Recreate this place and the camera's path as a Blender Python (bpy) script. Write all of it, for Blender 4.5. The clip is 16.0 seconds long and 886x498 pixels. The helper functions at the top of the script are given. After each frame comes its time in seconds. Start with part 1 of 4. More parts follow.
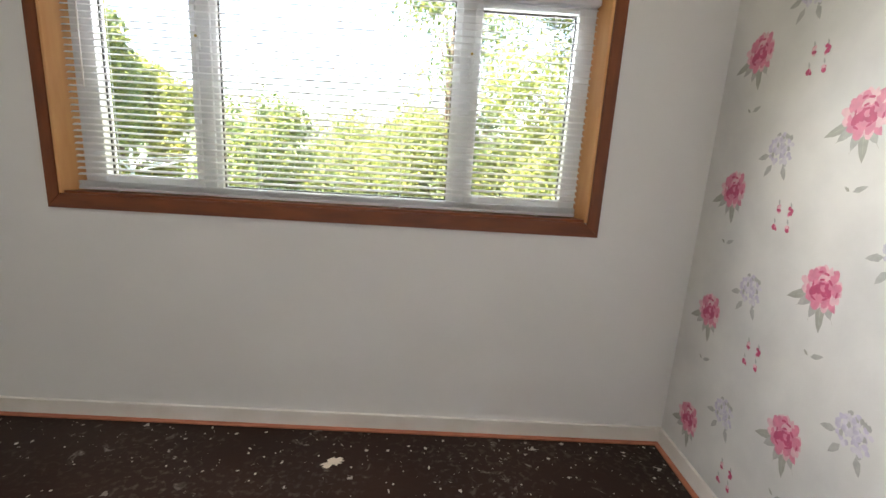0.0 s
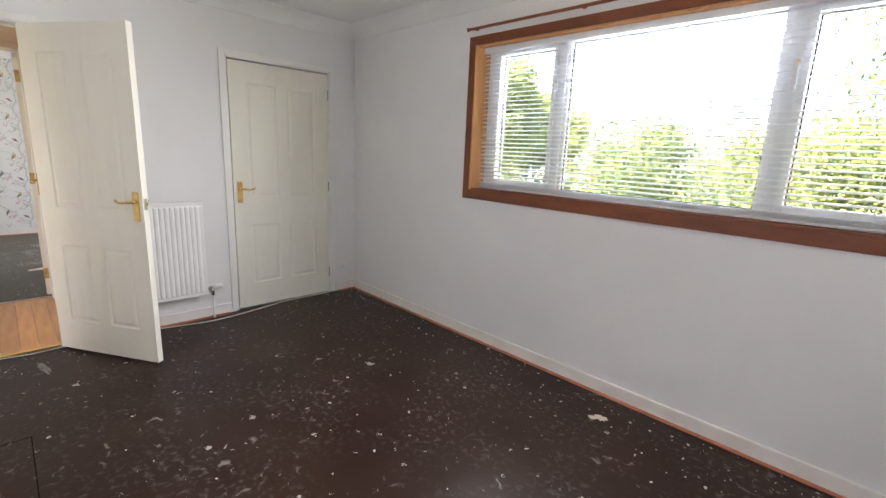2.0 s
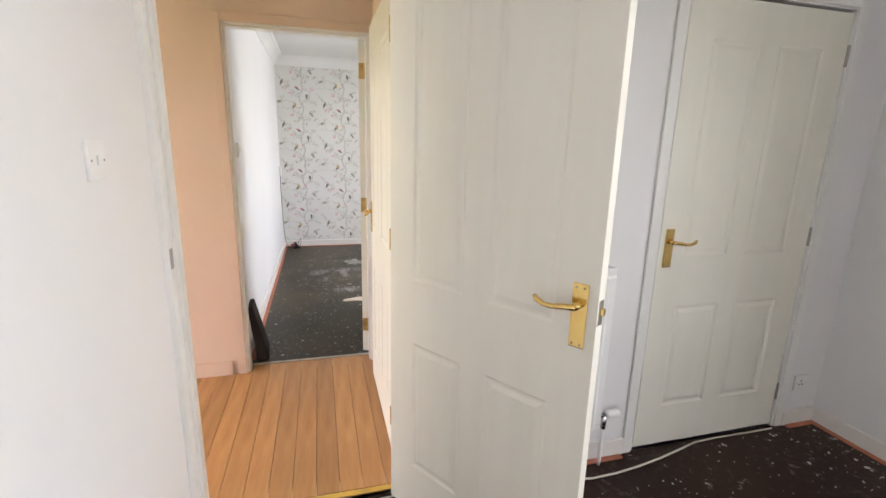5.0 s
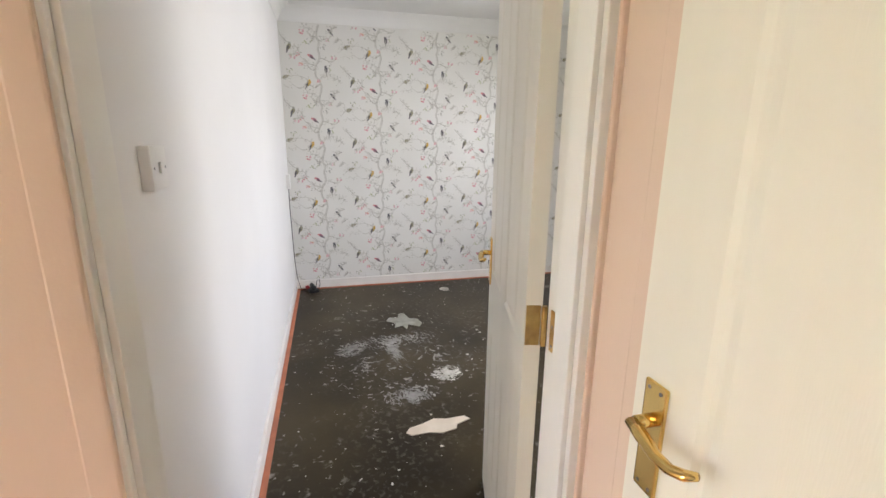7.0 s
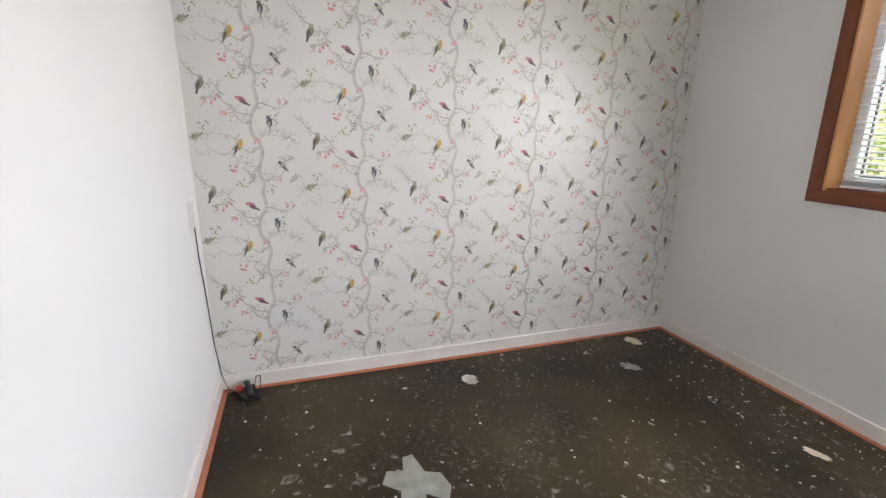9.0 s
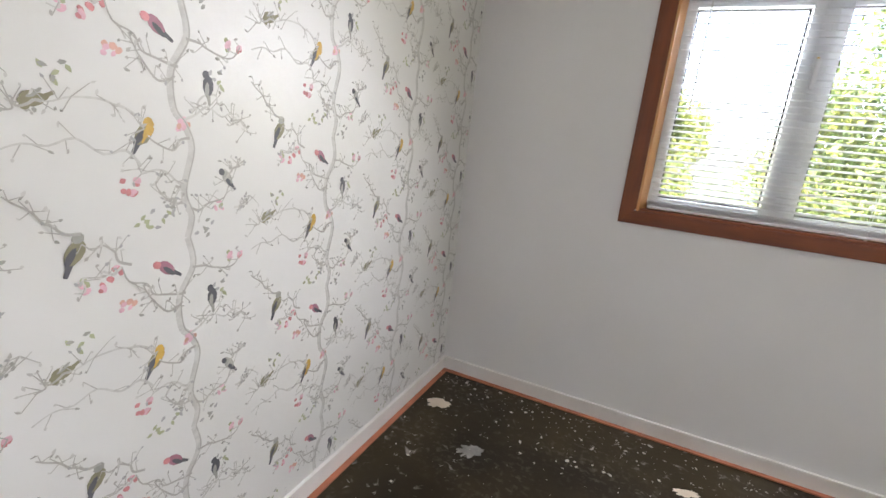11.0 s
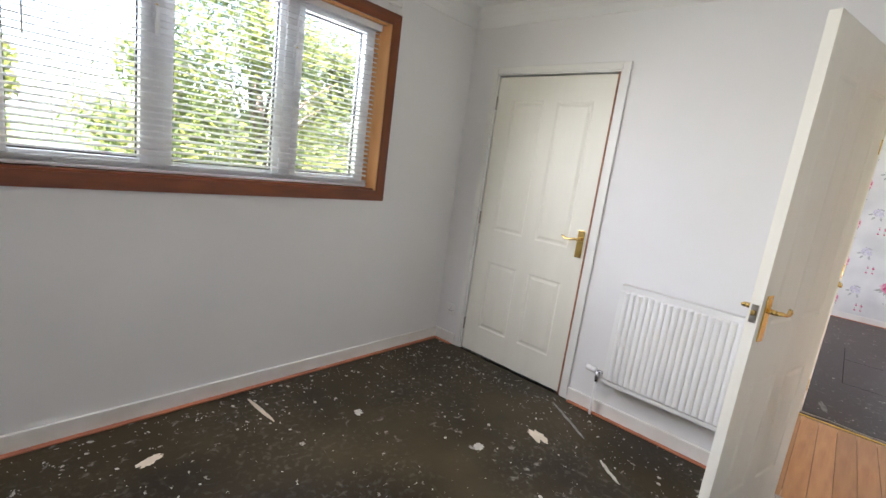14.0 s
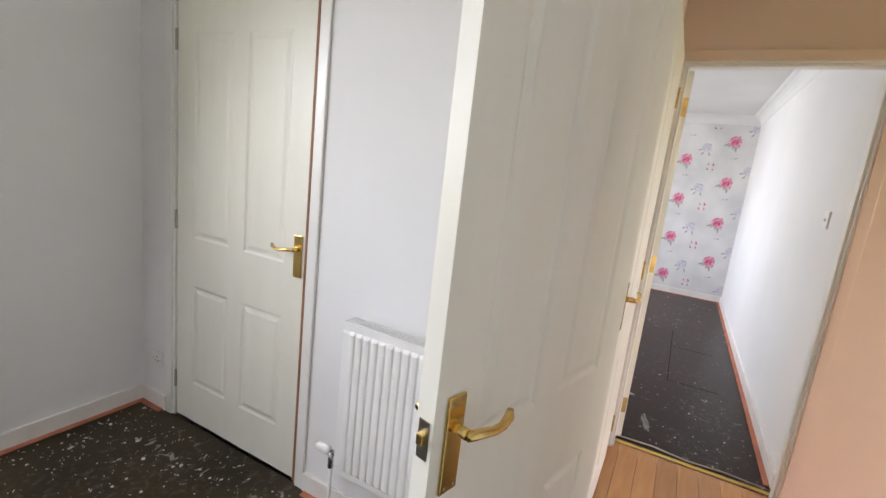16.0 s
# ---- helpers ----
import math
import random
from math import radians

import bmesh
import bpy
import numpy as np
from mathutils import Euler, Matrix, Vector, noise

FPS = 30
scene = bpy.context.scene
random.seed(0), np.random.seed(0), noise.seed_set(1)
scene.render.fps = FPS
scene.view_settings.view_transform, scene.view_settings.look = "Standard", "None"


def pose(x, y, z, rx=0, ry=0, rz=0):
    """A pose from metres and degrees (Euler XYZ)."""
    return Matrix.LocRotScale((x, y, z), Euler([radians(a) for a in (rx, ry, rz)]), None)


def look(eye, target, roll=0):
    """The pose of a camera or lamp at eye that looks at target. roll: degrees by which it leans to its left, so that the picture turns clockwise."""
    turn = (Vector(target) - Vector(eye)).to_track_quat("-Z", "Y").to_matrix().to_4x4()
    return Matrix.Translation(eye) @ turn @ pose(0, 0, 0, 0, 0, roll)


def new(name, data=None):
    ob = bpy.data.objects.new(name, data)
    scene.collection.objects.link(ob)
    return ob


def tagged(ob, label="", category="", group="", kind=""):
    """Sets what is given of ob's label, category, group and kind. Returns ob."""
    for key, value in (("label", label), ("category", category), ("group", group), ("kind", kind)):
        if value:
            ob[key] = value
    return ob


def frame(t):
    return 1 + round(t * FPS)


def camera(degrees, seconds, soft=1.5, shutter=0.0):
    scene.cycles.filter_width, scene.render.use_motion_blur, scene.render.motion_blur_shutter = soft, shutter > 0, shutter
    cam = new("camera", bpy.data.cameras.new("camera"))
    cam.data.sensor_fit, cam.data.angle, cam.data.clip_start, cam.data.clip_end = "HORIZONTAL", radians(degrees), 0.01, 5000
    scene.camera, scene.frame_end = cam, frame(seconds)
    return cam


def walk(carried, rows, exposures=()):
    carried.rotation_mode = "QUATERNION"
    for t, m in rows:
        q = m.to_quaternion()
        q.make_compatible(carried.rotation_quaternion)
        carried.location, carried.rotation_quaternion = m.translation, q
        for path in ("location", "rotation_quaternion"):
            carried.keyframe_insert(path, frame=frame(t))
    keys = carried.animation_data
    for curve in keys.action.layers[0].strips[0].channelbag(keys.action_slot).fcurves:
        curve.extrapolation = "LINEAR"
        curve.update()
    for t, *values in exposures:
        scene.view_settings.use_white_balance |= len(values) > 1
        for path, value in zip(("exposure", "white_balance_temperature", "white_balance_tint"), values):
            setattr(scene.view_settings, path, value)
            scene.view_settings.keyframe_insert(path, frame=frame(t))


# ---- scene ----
cam = camera(88.9, 16.0)
PATH = [
    (0, (0.374, 0.108, 1.411), (0.421, 2.059, 0.975), 3.5),
    (0.5, (0.625, -0.062, 1.426), (0.016, 1.794, 0.997), 3.0),
    (1, (0.805, -0.159, 1.398), (-0.22, 1.508, 0.982), 2.7),
    (1.5, (0.876, -0.228, 1.385), (-0.374, 1.276, 0.965), 2.5),
    (2, (0.931, -0.289, 1.377), (-0.46, 1.085, 0.953), 2.5),
    (2.5, (0.919, -0.344, 1.378), (-0.587, 0.899, 0.942), 2.3),
    (3, (0.706, -0.381, 1.375), (-0.907, 0.714, 0.93), 2.0),
    (3.5, (0.35, -0.372, 1.379), (-1.368, 0.55, 0.933), 1.9),
    (4, (-0.133, -0.357, 1.39), (-1.931, 0.394, 0.938), 1.6),
    (4.5, (-0.685, -0.328, 1.397), (-2.534, 0.284, 0.941), 1.5),
    (5, (-1.227, -0.356, 1.396), (-3.106, 0.162, 0.946), 1.4),
    (5.2, (-1.454, -0.38, 1.418), (-3.337, 0.117, 0.961), 1.4),
    (7.3, (-3.561, -0.501, 1.388), (-5.443, -0.024, 0.908), 0.6),
    (7.5, (-3.732, -0.498, 1.359), (-5.612, -0.005, 0.889), 0.8),
    (8, (-4.142, -0.469, 1.36), (-6.012, 0.059, 0.888), 0.8),
    (8.2, (-4.302, -0.451, 1.37), (-6.167, 0.087, 0.889), 0.7),
    (10.3, (-6.235, -0.204, 1.407), (-7.774, 0.959, 0.879), 3.8),
    (10.5, (-6.361, -0.188, 1.397), (-7.74, 1.171, 0.893), 4.6),
    (11, (-6.564, -0.199, 1.375), (-7.361, 1.573, 0.898), 6.1),
    (11.5, (-6.681, -0.246, 1.377), (-6.769, 1.704, 0.945), 7.0),
    (11.6, (-6.71, -0.249, 1.377), (-6.649, 1.704, 0.953), 7.3),
    (12, (-6.822, -0.196, 1.383), (-6.247, 1.676, 0.976), 7.9),
    (12.3, (-6.853, -0.188, 1.385), (-6.0, 1.58, 0.997), 8.0),
    (12.5, (-6.868, -0.151, 1.381), (-5.859, 1.532, 0.995), 8.2),
    (13, (-6.85, -0.132, 1.378), (-5.606, 1.388, 1.004), 8.1),
    (13.5, (-6.829, -0.108, 1.367), (-5.445, 1.287, 0.996), 7.9),
    (14, (-6.712, -0.101, 1.353), (-5.237, 1.199, 0.986), 7.7),
    (14.5, (-6.43, -0.117, 1.364), (-4.883, 1.096, 0.996), 7.4),
    (15, (-6.12, -0.131, 1.364), (-4.509, 0.995, 0.994), 7.2),
    (15.5, (-5.742, -0.136, 1.375), (-4.065, 0.889, 1.008), 6.8),
    (16, (-5.38, -0.201, 1.403), (-3.633, 0.702, 1.037), 6.5),
]
walk(cam, [(t, look(*r)) for t, *r in PATH], exposures=[(0, 3.78, 7000, 16), (1.2, 4.05, 6500, 20), (2.5, 4.15, 6480, 20), (5, 4.25, 6480, 20), (8, 4.1, 6480, 20), (10.5, 4.2, 6480, 20), (12.5, 4.05, 6380, 20), (16, 3.9, 6380, 20)])

# ---- world and light ----
world = bpy.data.worlds.new("sky")
scene.world = world
world.use_nodes = True
wn = world.node_tree
sky = wn.nodes.new("ShaderNodeTexSky")
sky.sky_type, sky.sun_disc = "NISHITA", False
sky.sun_elevation, sky.sun_rotation = radians(48), radians(200)
sky.air_density, sky.dust_density = 1.0, 3.0
wn.nodes["Background"].inputs["Strength"].default_value = 0.12
wn.links.new(sky.outputs["Color"], wn.nodes["Background"].inputs["Color"])
sun = new("sun", bpy.data.lights.new("sun", "SUN"))
sun.data.energy, sun.data.angle, sun.data.color = 2.9, radians(0.6), (1.0, 0.95, 0.86)
sun.matrix_world = look((-8, -22, 26), (0, 0, 0))

# area lamps standing in for daylight at the two windows: cool from the sky, down; warm green from the garden, up
def fill_lamp(x, y, z, w, h, power, colour, tilt, turn=0, spread=180):
    glow = new("daylight_fill", bpy.data.lights.new("daylight_fill", "AREA"))
    glow.data.shape, glow.data.size, glow.data.size_y, glow.data.energy, glow.data.color = "RECTANGLE", w, h, power, colour
    glow.data.spread = radians(spread)
    glow.matrix_world = pose(x, y, z, -90 + tilt, 0, turn)


for lx, lz, lw, power, down in ((-0.113, 1.60, 2.2, 4.05, 27), (-5.755, 1.63, 1.6, 3.0, 34)):
    # outside the glass, falling through the slats
    fill_lamp(lx, 2.40, lz + 0.25, lw, 0.46, power * 0.55, (0.90, 0.95, 1.0), 28, spread=155)
    fill_lamp(lx, 2.40, lz - 0.25, lw, 0.46, power * 0.20, (1.0, 1.0, 0.70), -16)
    # added room-side fill in the mouth of the opening, clear of the slats
    fill_lamp(lx, 2.08, lz + 0.22, lw - 0.2, 0.42, power * 0.62, (0.91, 0.955, 1.0), down, spread=142)
    fill_lamp(lx, 2.08, lz - 0.22, lw - 0.2, 0.42, power * 0.20, (1.0, 1.0, 0.72), -22, spread=165)
# added fill lamp at the hall's unseen end, to brighten the hall
fill_lamp(-3.44, -2.58, 1.25, 0.8, 1.9, 0.16, (1.0, 0.95, 0.88), 0, 180)

# ---- materials ----
def material(name, colour, rough=0.6, metal=0.0, second=None, scale=4.0, bump=0.0, bump_scale=120.0, spec=0.5, random_amount=0.0, stretch=None):
    """A principled material with a large and a fine variation of colour and a fine relief."""
    m = bpy.data.materials.new(name)
    m.use_nodes = True
    t = m.node_tree
    b = t.nodes["Principled BSDF"]
    b.inputs["Roughness"].default_value, b.inputs["Metallic"].default_value = rough, metal
    b.inputs["Specular IOR Level"].default_value = spec
    c = t.nodes.new("ShaderNodeTexCoord")
    source = c.outputs["Object"]
    if stretch:
        mp = t.nodes.new("ShaderNodeMapping")
        mp.inputs["Scale"].default_value = stretch
        t.links.new(source, mp.inputs["Vector"])
        source = mp.outputs["Vector"]
    n = t.nodes.new("ShaderNodeTexNoise")
    n.inputs["Scale"].default_value, n.inputs["Detail"].default_value = scale, 6
    t.links.new(source, n.inputs["Vector"])
    mix = t.nodes.new("ShaderNodeMix")
    mix.data_type = "RGBA"
    s = second or tuple(v * 0.9 for v in colour)
    mix.inputs["A"].default_value, mix.inputs["B"].default_value = (*colour, 1), (*s, 1)
    r = t.nodes.new("ShaderNodeMapRange")
    r.inputs["From Min"].default_value, r.inputs["From Max"].default_value = 0.35, 0.68
    t.links.new(n.outputs["Fac"], r.inputs["Value"])
    t.links.new(r.outputs["Result"], mix.inputs["Factor"])
    out = mix.outputs["Result"]
    if random_amount:
        info = t.nodes.new("ShaderNodeObjectInfo")
        hsv = t.nodes.new("ShaderNodeHueSaturation")
        rr = t.nodes.new("ShaderNodeMapRange")
        rr.inputs["To Min"].default_value, rr.inputs["To Max"].default_value = 1 - random_amount, 1 + random_amount
        t.links.new(info.outputs["Random"], rr.inputs["Value"])
        t.links.new(rr.outputs["Result"], hsv.inputs["Value"])
        t.links.new(out, hsv.inputs["Color"])
        out = hsv.outputs["Color"]
    t.links.new(out, b.inputs["Base Color"])
    if bump:
        f = t.nodes.new("ShaderNodeTexNoise")
        f.inputs["Scale"].default_value, f.inputs["Detail"].default_value = bump_scale, 4
        t.links.new(source, f.inputs["Vector"])
        bp = t.nodes.new("ShaderNodeBump")
        bp.inputs["Strength"].default_value, bp.inputs["Distance"].default_value = bump, 0.002
        t.links.new(f.outputs["Fac"], bp.inputs["Height"])
        t.links.new(bp.outputs["Normal"], b.inputs["Normal"])
    return m


def floor_material(name, dark, brown, speck_scale, stain):
    """Old bitumen-coloured floor: dark ground, scuffs, smears and spatters of paint."""
    m = material(name, dark, 0.33, second=brown, scale=1.6, bump=0.2, bump_scale=45.0, spec=0.17)
    t = m.node_tree
    b = t.nodes["Principled BSDF"]
    base = b.inputs["Base Color"].links[0].from_socket
    co = t.nodes.new("ShaderNodeTexCoord").outputs["Object"]

    def add(base, colour, factor):
        x = t.nodes.new("ShaderNodeMix")
        x.data_type = "RGBA"
        x.inputs["B"].default_value = (*colour, 1)
        t.links.new(base, x.inputs["A"])
        t.links.new(factor, x.inputs["Factor"])
        return x.outputs["Result"]

    def noise_range(scale, lo, hi, top=1.0, detail=8, distortion=0.0):
        n = t.nodes.new("ShaderNodeTexNoise")
        n.inputs["Scale"].default_value, n.inputs["Detail"].default_value = scale, detail
        n.inputs["Distortion"].default_value = distortion
        t.links.new(co, n.inputs["Vector"])
        r = t.nodes.new("ShaderNodeMapRange")
        r.inputs["From Min"].default_value, r.inputs["From Max"].default_value = lo, hi
        r.inputs["To Max"].default_value = top
        t.links.new(n.outputs["Fac"], r.inputs["Value"])
        return r.outputs["Result"]

    def mul(a, c):
        k = t.nodes.new("ShaderNodeMath")
        k.operation = "MULTIPLY"
        t.links.new(a, k.inputs[0])
        t.links.new(c, k.inputs[1])
        return k.outputs[0]

    base = add(base, (0.16, 0.145, 0.125), mul(noise_range(34, 0.52, 0.8, 0.7, distortion=0.35), noise_range(2.2, 0.42, 0.62)))
    base = add(base, (0.36, 0.34, 0.31), mul(noise_range(17, 0.62, 0.72, stain, distortion=0.7), noise_range(1.7, 0.47, 0.6)))
    for scale, lo in ((speck_scale, 0.13), (speck_scale * 2.4, 0.13)):
        v = t.nodes.new("ShaderNodeTexVoronoi")
        v.inputs["Scale"].default_value = scale
        warp = t.nodes.new("ShaderNodeTexNoise")
        warp.inputs["Scale"].default_value = 60
        vm = t.nodes.new("ShaderNodeVectorMath")
        vm.operation = "MULTIPLY_ADD"
        vm.inputs[1].default_value = (0.05, 0.05, 0.0)
        t.links.new(co, warp.inputs["Vector"])
        t.links.new(warp.outputs["Color"], vm.inputs[0])
        t.links.new(co, vm.inputs[2])
        t.links.new(vm.outputs["Vector"], v.inputs["Vector"])
        sep = t.nodes.new("ShaderNodeSeparateColor")
        t.links.new(v.outputs["Color"], sep.inputs["Color"])
        size = t.nodes.new("ShaderNodeMapRange")
        size.inputs["From Min"].default_value = 0.34
        size.inputs["To Min"].default_value, size.inputs["To Max"].default_value = 0.0, lo
        t.links.new(sep.outputs["Red"], size.inputs["Value"])
        less = t.nodes.new("ShaderNodeMath")
        less.operation = "LESS_THAN"
        t.links.new(v.outputs["Distance"], less.inputs[0])
        t.links.new(size.outputs["Result"], less.inputs[1])
        base = add(base, (0.55, 0.53, 0.49), mul(less.outputs[0], noise_range(1.1, 0.38, 0.6, 0.9)))
    t.links.new(base, b.inputs["Base Color"])
    return m


WHITE_WALL = material("white_wall_paint", (0.78, 0.77, 0.765), 0.75, second=(0.74, 0.73, 0.725), scale=1.3, bump=0.12, bump_scale=180)
CEILING = material("ceiling_paint", (0.82, 0.82, 0.81), 0.8, scale=1.0, bump=0.1, bump_scale=90)
PEACH = material("peach_wall_paint", (0.73, 0.57, 0.465), 0.7, second=(0.69, 0.535, 0.43), scale=1.5, bump=0.1, bump_scale=160)
GLOSS = material("white_gloss_paint", (0.80, 0.79, 0.76), 0.32, second=(0.76, 0.75, 0.715), scale=3, bump=0.05, bump_scale=60)
DOOR = material("white_door_paint", (0.785, 0.765, 0.675), 0.46, second=(0.76, 0.74, 0.65), scale=2.5, bump=0.12, bump_scale=70, stretch=(6, 6, 0.7))
SKIRT = material("skirting_paint", (0.80, 0.78, 0.75), 0.4, second=(0.73, 0.70, 0.66), scale=6, bump=0.08, bump_scale=50)
UPVC = material("white_upvc", (0.82, 0.83, 0.85), 0.3, second=(0.80, 0.81, 0.83), scale=2)
SLAT = material("white_slat", (0.88, 0.89, 0.91), 0.4, second=(0.85, 0.86, 0.88), scale=3)
WOOD_TRIM = material("stained_trim_wood", (0.21, 0.052, 0.012), 0.42, second=(0.14, 0.032, 0.008), scale=5, bump=0.2, bump_scale=40, stretch=(1, 6, 6))
WOOD_REVEAL = material("varnished_reveal_wood", (0.70, 0.37, 0.15), 0.34, second=(0.60, 0.28, 0.10), scale=4, bump=0.12, bump_scale=40, stretch=(5, 5, 0.8))
BARE = material("bare_frame_timber", (0.33, 0.155, 0.075), 0.6, second=(0.20, 0.085, 0.04), scale=5, bump=0.2, bump_scale=50, stretch=(6, 6, 0.8))
BOARD = material("hall_floorboard", (0.52, 0.275, 0.105), 0.42, second=(0.40, 0.19, 0.062), scale=3.2, bump=0.12, bump_scale=35, random_amount=0.16, stretch=(1, 9, 9))
UNDER = material("dark_joint", (0.10, 0.05, 0.02), 0.8)
GRIPPER = material("gripper_strip_wood", (0.50, 0.18, 0.10), 0.75, second=(0.36, 0.13, 0.075), scale=9, bump=0.3, bump_scale=40)
BRASS = material("polished_brass", (0.83, 0.60, 0.22), 0.2, 1.0, second=(0.74, 0.50, 0.17), scale=14)
OLD_BRASS = material("tarnished_brass", (0.62, 0.44, 0.17), 0.38, 1.0, second=(0.42, 0.29, 0.12), scale=30, bump=0.2, bump_scale=90)
STEEL = material("worn_steel", (0.42, 0.39, 0.35), 0.35, 1.0, scale=20)
CHROME = material("dull_chrome", (0.60, 0.60, 0.62), 0.25, 1.0, scale=10)
RAD = material("radiator_enamel", (0.84, 0.835, 0.82), 0.35, scale=3)
GRILLE_DARK = material("radiator_inside", (0.30, 0.29, 0.28), 0.6)
PLASTIC = material("white_plastic", (0.80, 0.79, 0.77), 0.35)
GREY_PLASTIC = material("grey_plastic", (0.45, 0.45, 0.46), 0.5)
BLACK = material("black_plastic", (0.02, 0.02, 0.022), 0.45, scale=20)
FABRIC = material("black_fabric", (0.025, 0.022, 0.022), 0.85, scale=30, bump=0.5, bump_scale=250)
RED = material("red_plastic", (0.55, 0.04, 0.04), 0.4)
CREAM_CABLE = material("cream_cable", (0.62, 0.58, 0.50), 0.55)
YELLOW = material("yellow_tape", (0.72, 0.47, 0.07), 0.5, second=(0.55, 0.36, 0.08), scale=12)
PLASTER = material("plaster_smear", (0.30, 0.29, 0.27), 0.85, second=(0.16, 0.155, 0.145), scale=14, bump=0.5, bump_scale=60)
PAPER = material("torn_paper", (0.66, 0.58, 0.47), 0.8, second=(0.55, 0.47, 0.37), scale=10, bump=0.3)
FLAKE = material("paint_flake", (0.60, 0.58, 0.53), 0.7, second=(0.36, 0.34, 0.30), scale=12)
FLOOR_A = floor_material("dark_brown_floor", (0.017, 0.0072, 0.0048), (0.028, 0.0135, 0.009), 8.5, 0.65)
FLOOR_B = floor_material("dark_grey_floor", (0.019, 0.0142, 0.0080), (0.056, 0.042, 0.0215), 10.5, 0.8)
PAPER_A = material("floral_wallpaper", (0.74, 0.73, 0.715), 0.5, second=(0.60, 0.595, 0.59), scale=3.2, bump=0.15, bump_scale=60)
PAPER_B = material("branch_wallpaper", (0.745, 0.74, 0.715), 0.38, second=(0.70, 0.695, 0.665), scale=2.0, bump=0.25, bump_scale=40)
LEAF_Y = material("yellow_green_leaf", (0.30, 0.30, 0.075), 0.5, second=(0.20, 0.24, 0.06), scale=1.1)
LEAF_G = material("green_leaf", (0.15, 0.19, 0.065), 0.5, second=(0.11, 0.15, 0.05), scale=0.9)
LEAF_D = material("dark_green_leaf", (0.075, 0.12, 0.04), 0.5, second=(0.05, 0.09, 0.03), scale=0.9)
BARK = material("tree_bark", (0.12, 0.09, 0.065), 0.9, second=(0.07, 0.05, 0.04), scale=8, bump=0.6, bump_scale=20)
GRASS = material("lawn_grass", (0.07, 0.11, 0.03), 0.9, second=(0.10, 0.12, 0.045), scale=0.7, bump=0.6, bump_scale=30)
BRICK = material("outer_render", (0.55, 0.52, 0.47), 0.85, scale=3, bump=0.4, bump_scale=60)


def translucent(m, amount):
    """Lets part of the light through a thin sheet."""
    t = m.node_tree
    b, o = t.nodes["Principled BSDF"], t.nodes["Material Output"]
    tr, mx = t.nodes.new("ShaderNodeBsdfTranslucent"), t.nodes.new("ShaderNodeMixShader")
    mx.inputs[0].default_value = amount
    t.links.new(b.inputs["Base Color"].links[0].from_socket, tr.inputs["Color"])
    t.links.new(b.outputs[0], mx.inputs[1])
    t.links.new(tr.outputs[0], mx.inputs[2])
    t.links.new(mx.outputs[0], o.inputs["Surface"])


translucent(SLAT, 0.3)
for m in (LEAF_Y, LEAF_G, LEAF_D):
    translucent(m, 0.5)
GLASS = bpy.data.materials.new("window_glass")
GLASS.use_nodes = True
_gt = GLASS.node_tree
_clear, _gloss, _fres, _mix = (_gt.nodes.new("ShaderNode" + n) for n in ("BsdfTransparent", "BsdfGlossy", "Fresnel", "MixShader"))
_clear.inputs["Color"].default_value = (0.96, 0.98, 0.97, 1)
_gloss.inputs["Roughness"].default_value = 0.0
_fres.inputs["IOR"].default_value = 1.3
_gt.links.new(_fres.outputs[0], _mix.inputs[0])
_gt.links.new(_clear.outputs[0], _mix.inputs[1])
_gt.links.new(_gloss.outputs[0], _mix.inputs[2])
_gt.links.new(_mix.outputs[0], _gt.nodes["Material Output"].inputs["Surface"])
INK = [material("ink_" + n, c, 0.5, second=tuple(v * 0.82 for v in c), scale=40) for n, c in (
    ("branch", (0.50, 0.485, 0.445)), ("branch_pale", (0.64, 0.63, 0.595)), ("leaf_grey", (0.40, 0.40, 0.36)), ("coral", (0.74, 0.44, 0.36)),
    ("red", (0.68, 0.28, 0.29)), ("yellow", (0.66, 0.42, 0.10)), ("olive", (0.30, 0.28, 0.18)), ("slate", (0.13, 0.13, 0.145)),
    ("plum", (0.42, 0.20, 0.25)), ("leaf_green", (0.45, 0.48, 0.30)), ("pink", (0.74, 0.25, 0.37)), ("pink_deep", (0.58, 0.08, 0.19)),
    ("pink_pale", (0.80, 0.50, 0.57)), ("lilac", (0.60, 0.56, 0.68)), ("lilac_pale", (0.69, 0.66, 0.73)), ("grey_leaf", (0.46, 0.46, 0.45)))]

# ---- building helpers ----
def mesh_of(bm, mats, name, smooth=False):
    me = bpy.data.meshes.new(name)
    bm.normal_update()
    bm.to_mesh(me)
    bm.free()
    for m in mats if isinstance(mats, (list, tuple)) else [mats]:
        me.materials.append(m)
    if smooth:
        for p in me.polygons:
            p.use_smooth = True
    return me


def part(name, bm, mat, parent=None, label="", smooth=False):
    ob = new(name, mesh_of(bm, mat, name, smooth))
    if parent:
        ob.parent = parent
    return tagged(ob, label)


def shared(name, me, parent, m=None):
    ob = new(name, me)
    ob.parent = parent
    if m:
        ob.matrix_basis = m
    return ob


def structure(name, bm, mat, label="", category=""):
    return tagged(part(name, bm, mat), label, category, kind="structure")


def thing(name, m, label, category, group="", kind=""):
    ob = new(name)
    ob.matrix_basis = m
    return tagged(ob, label, category, group, kind)


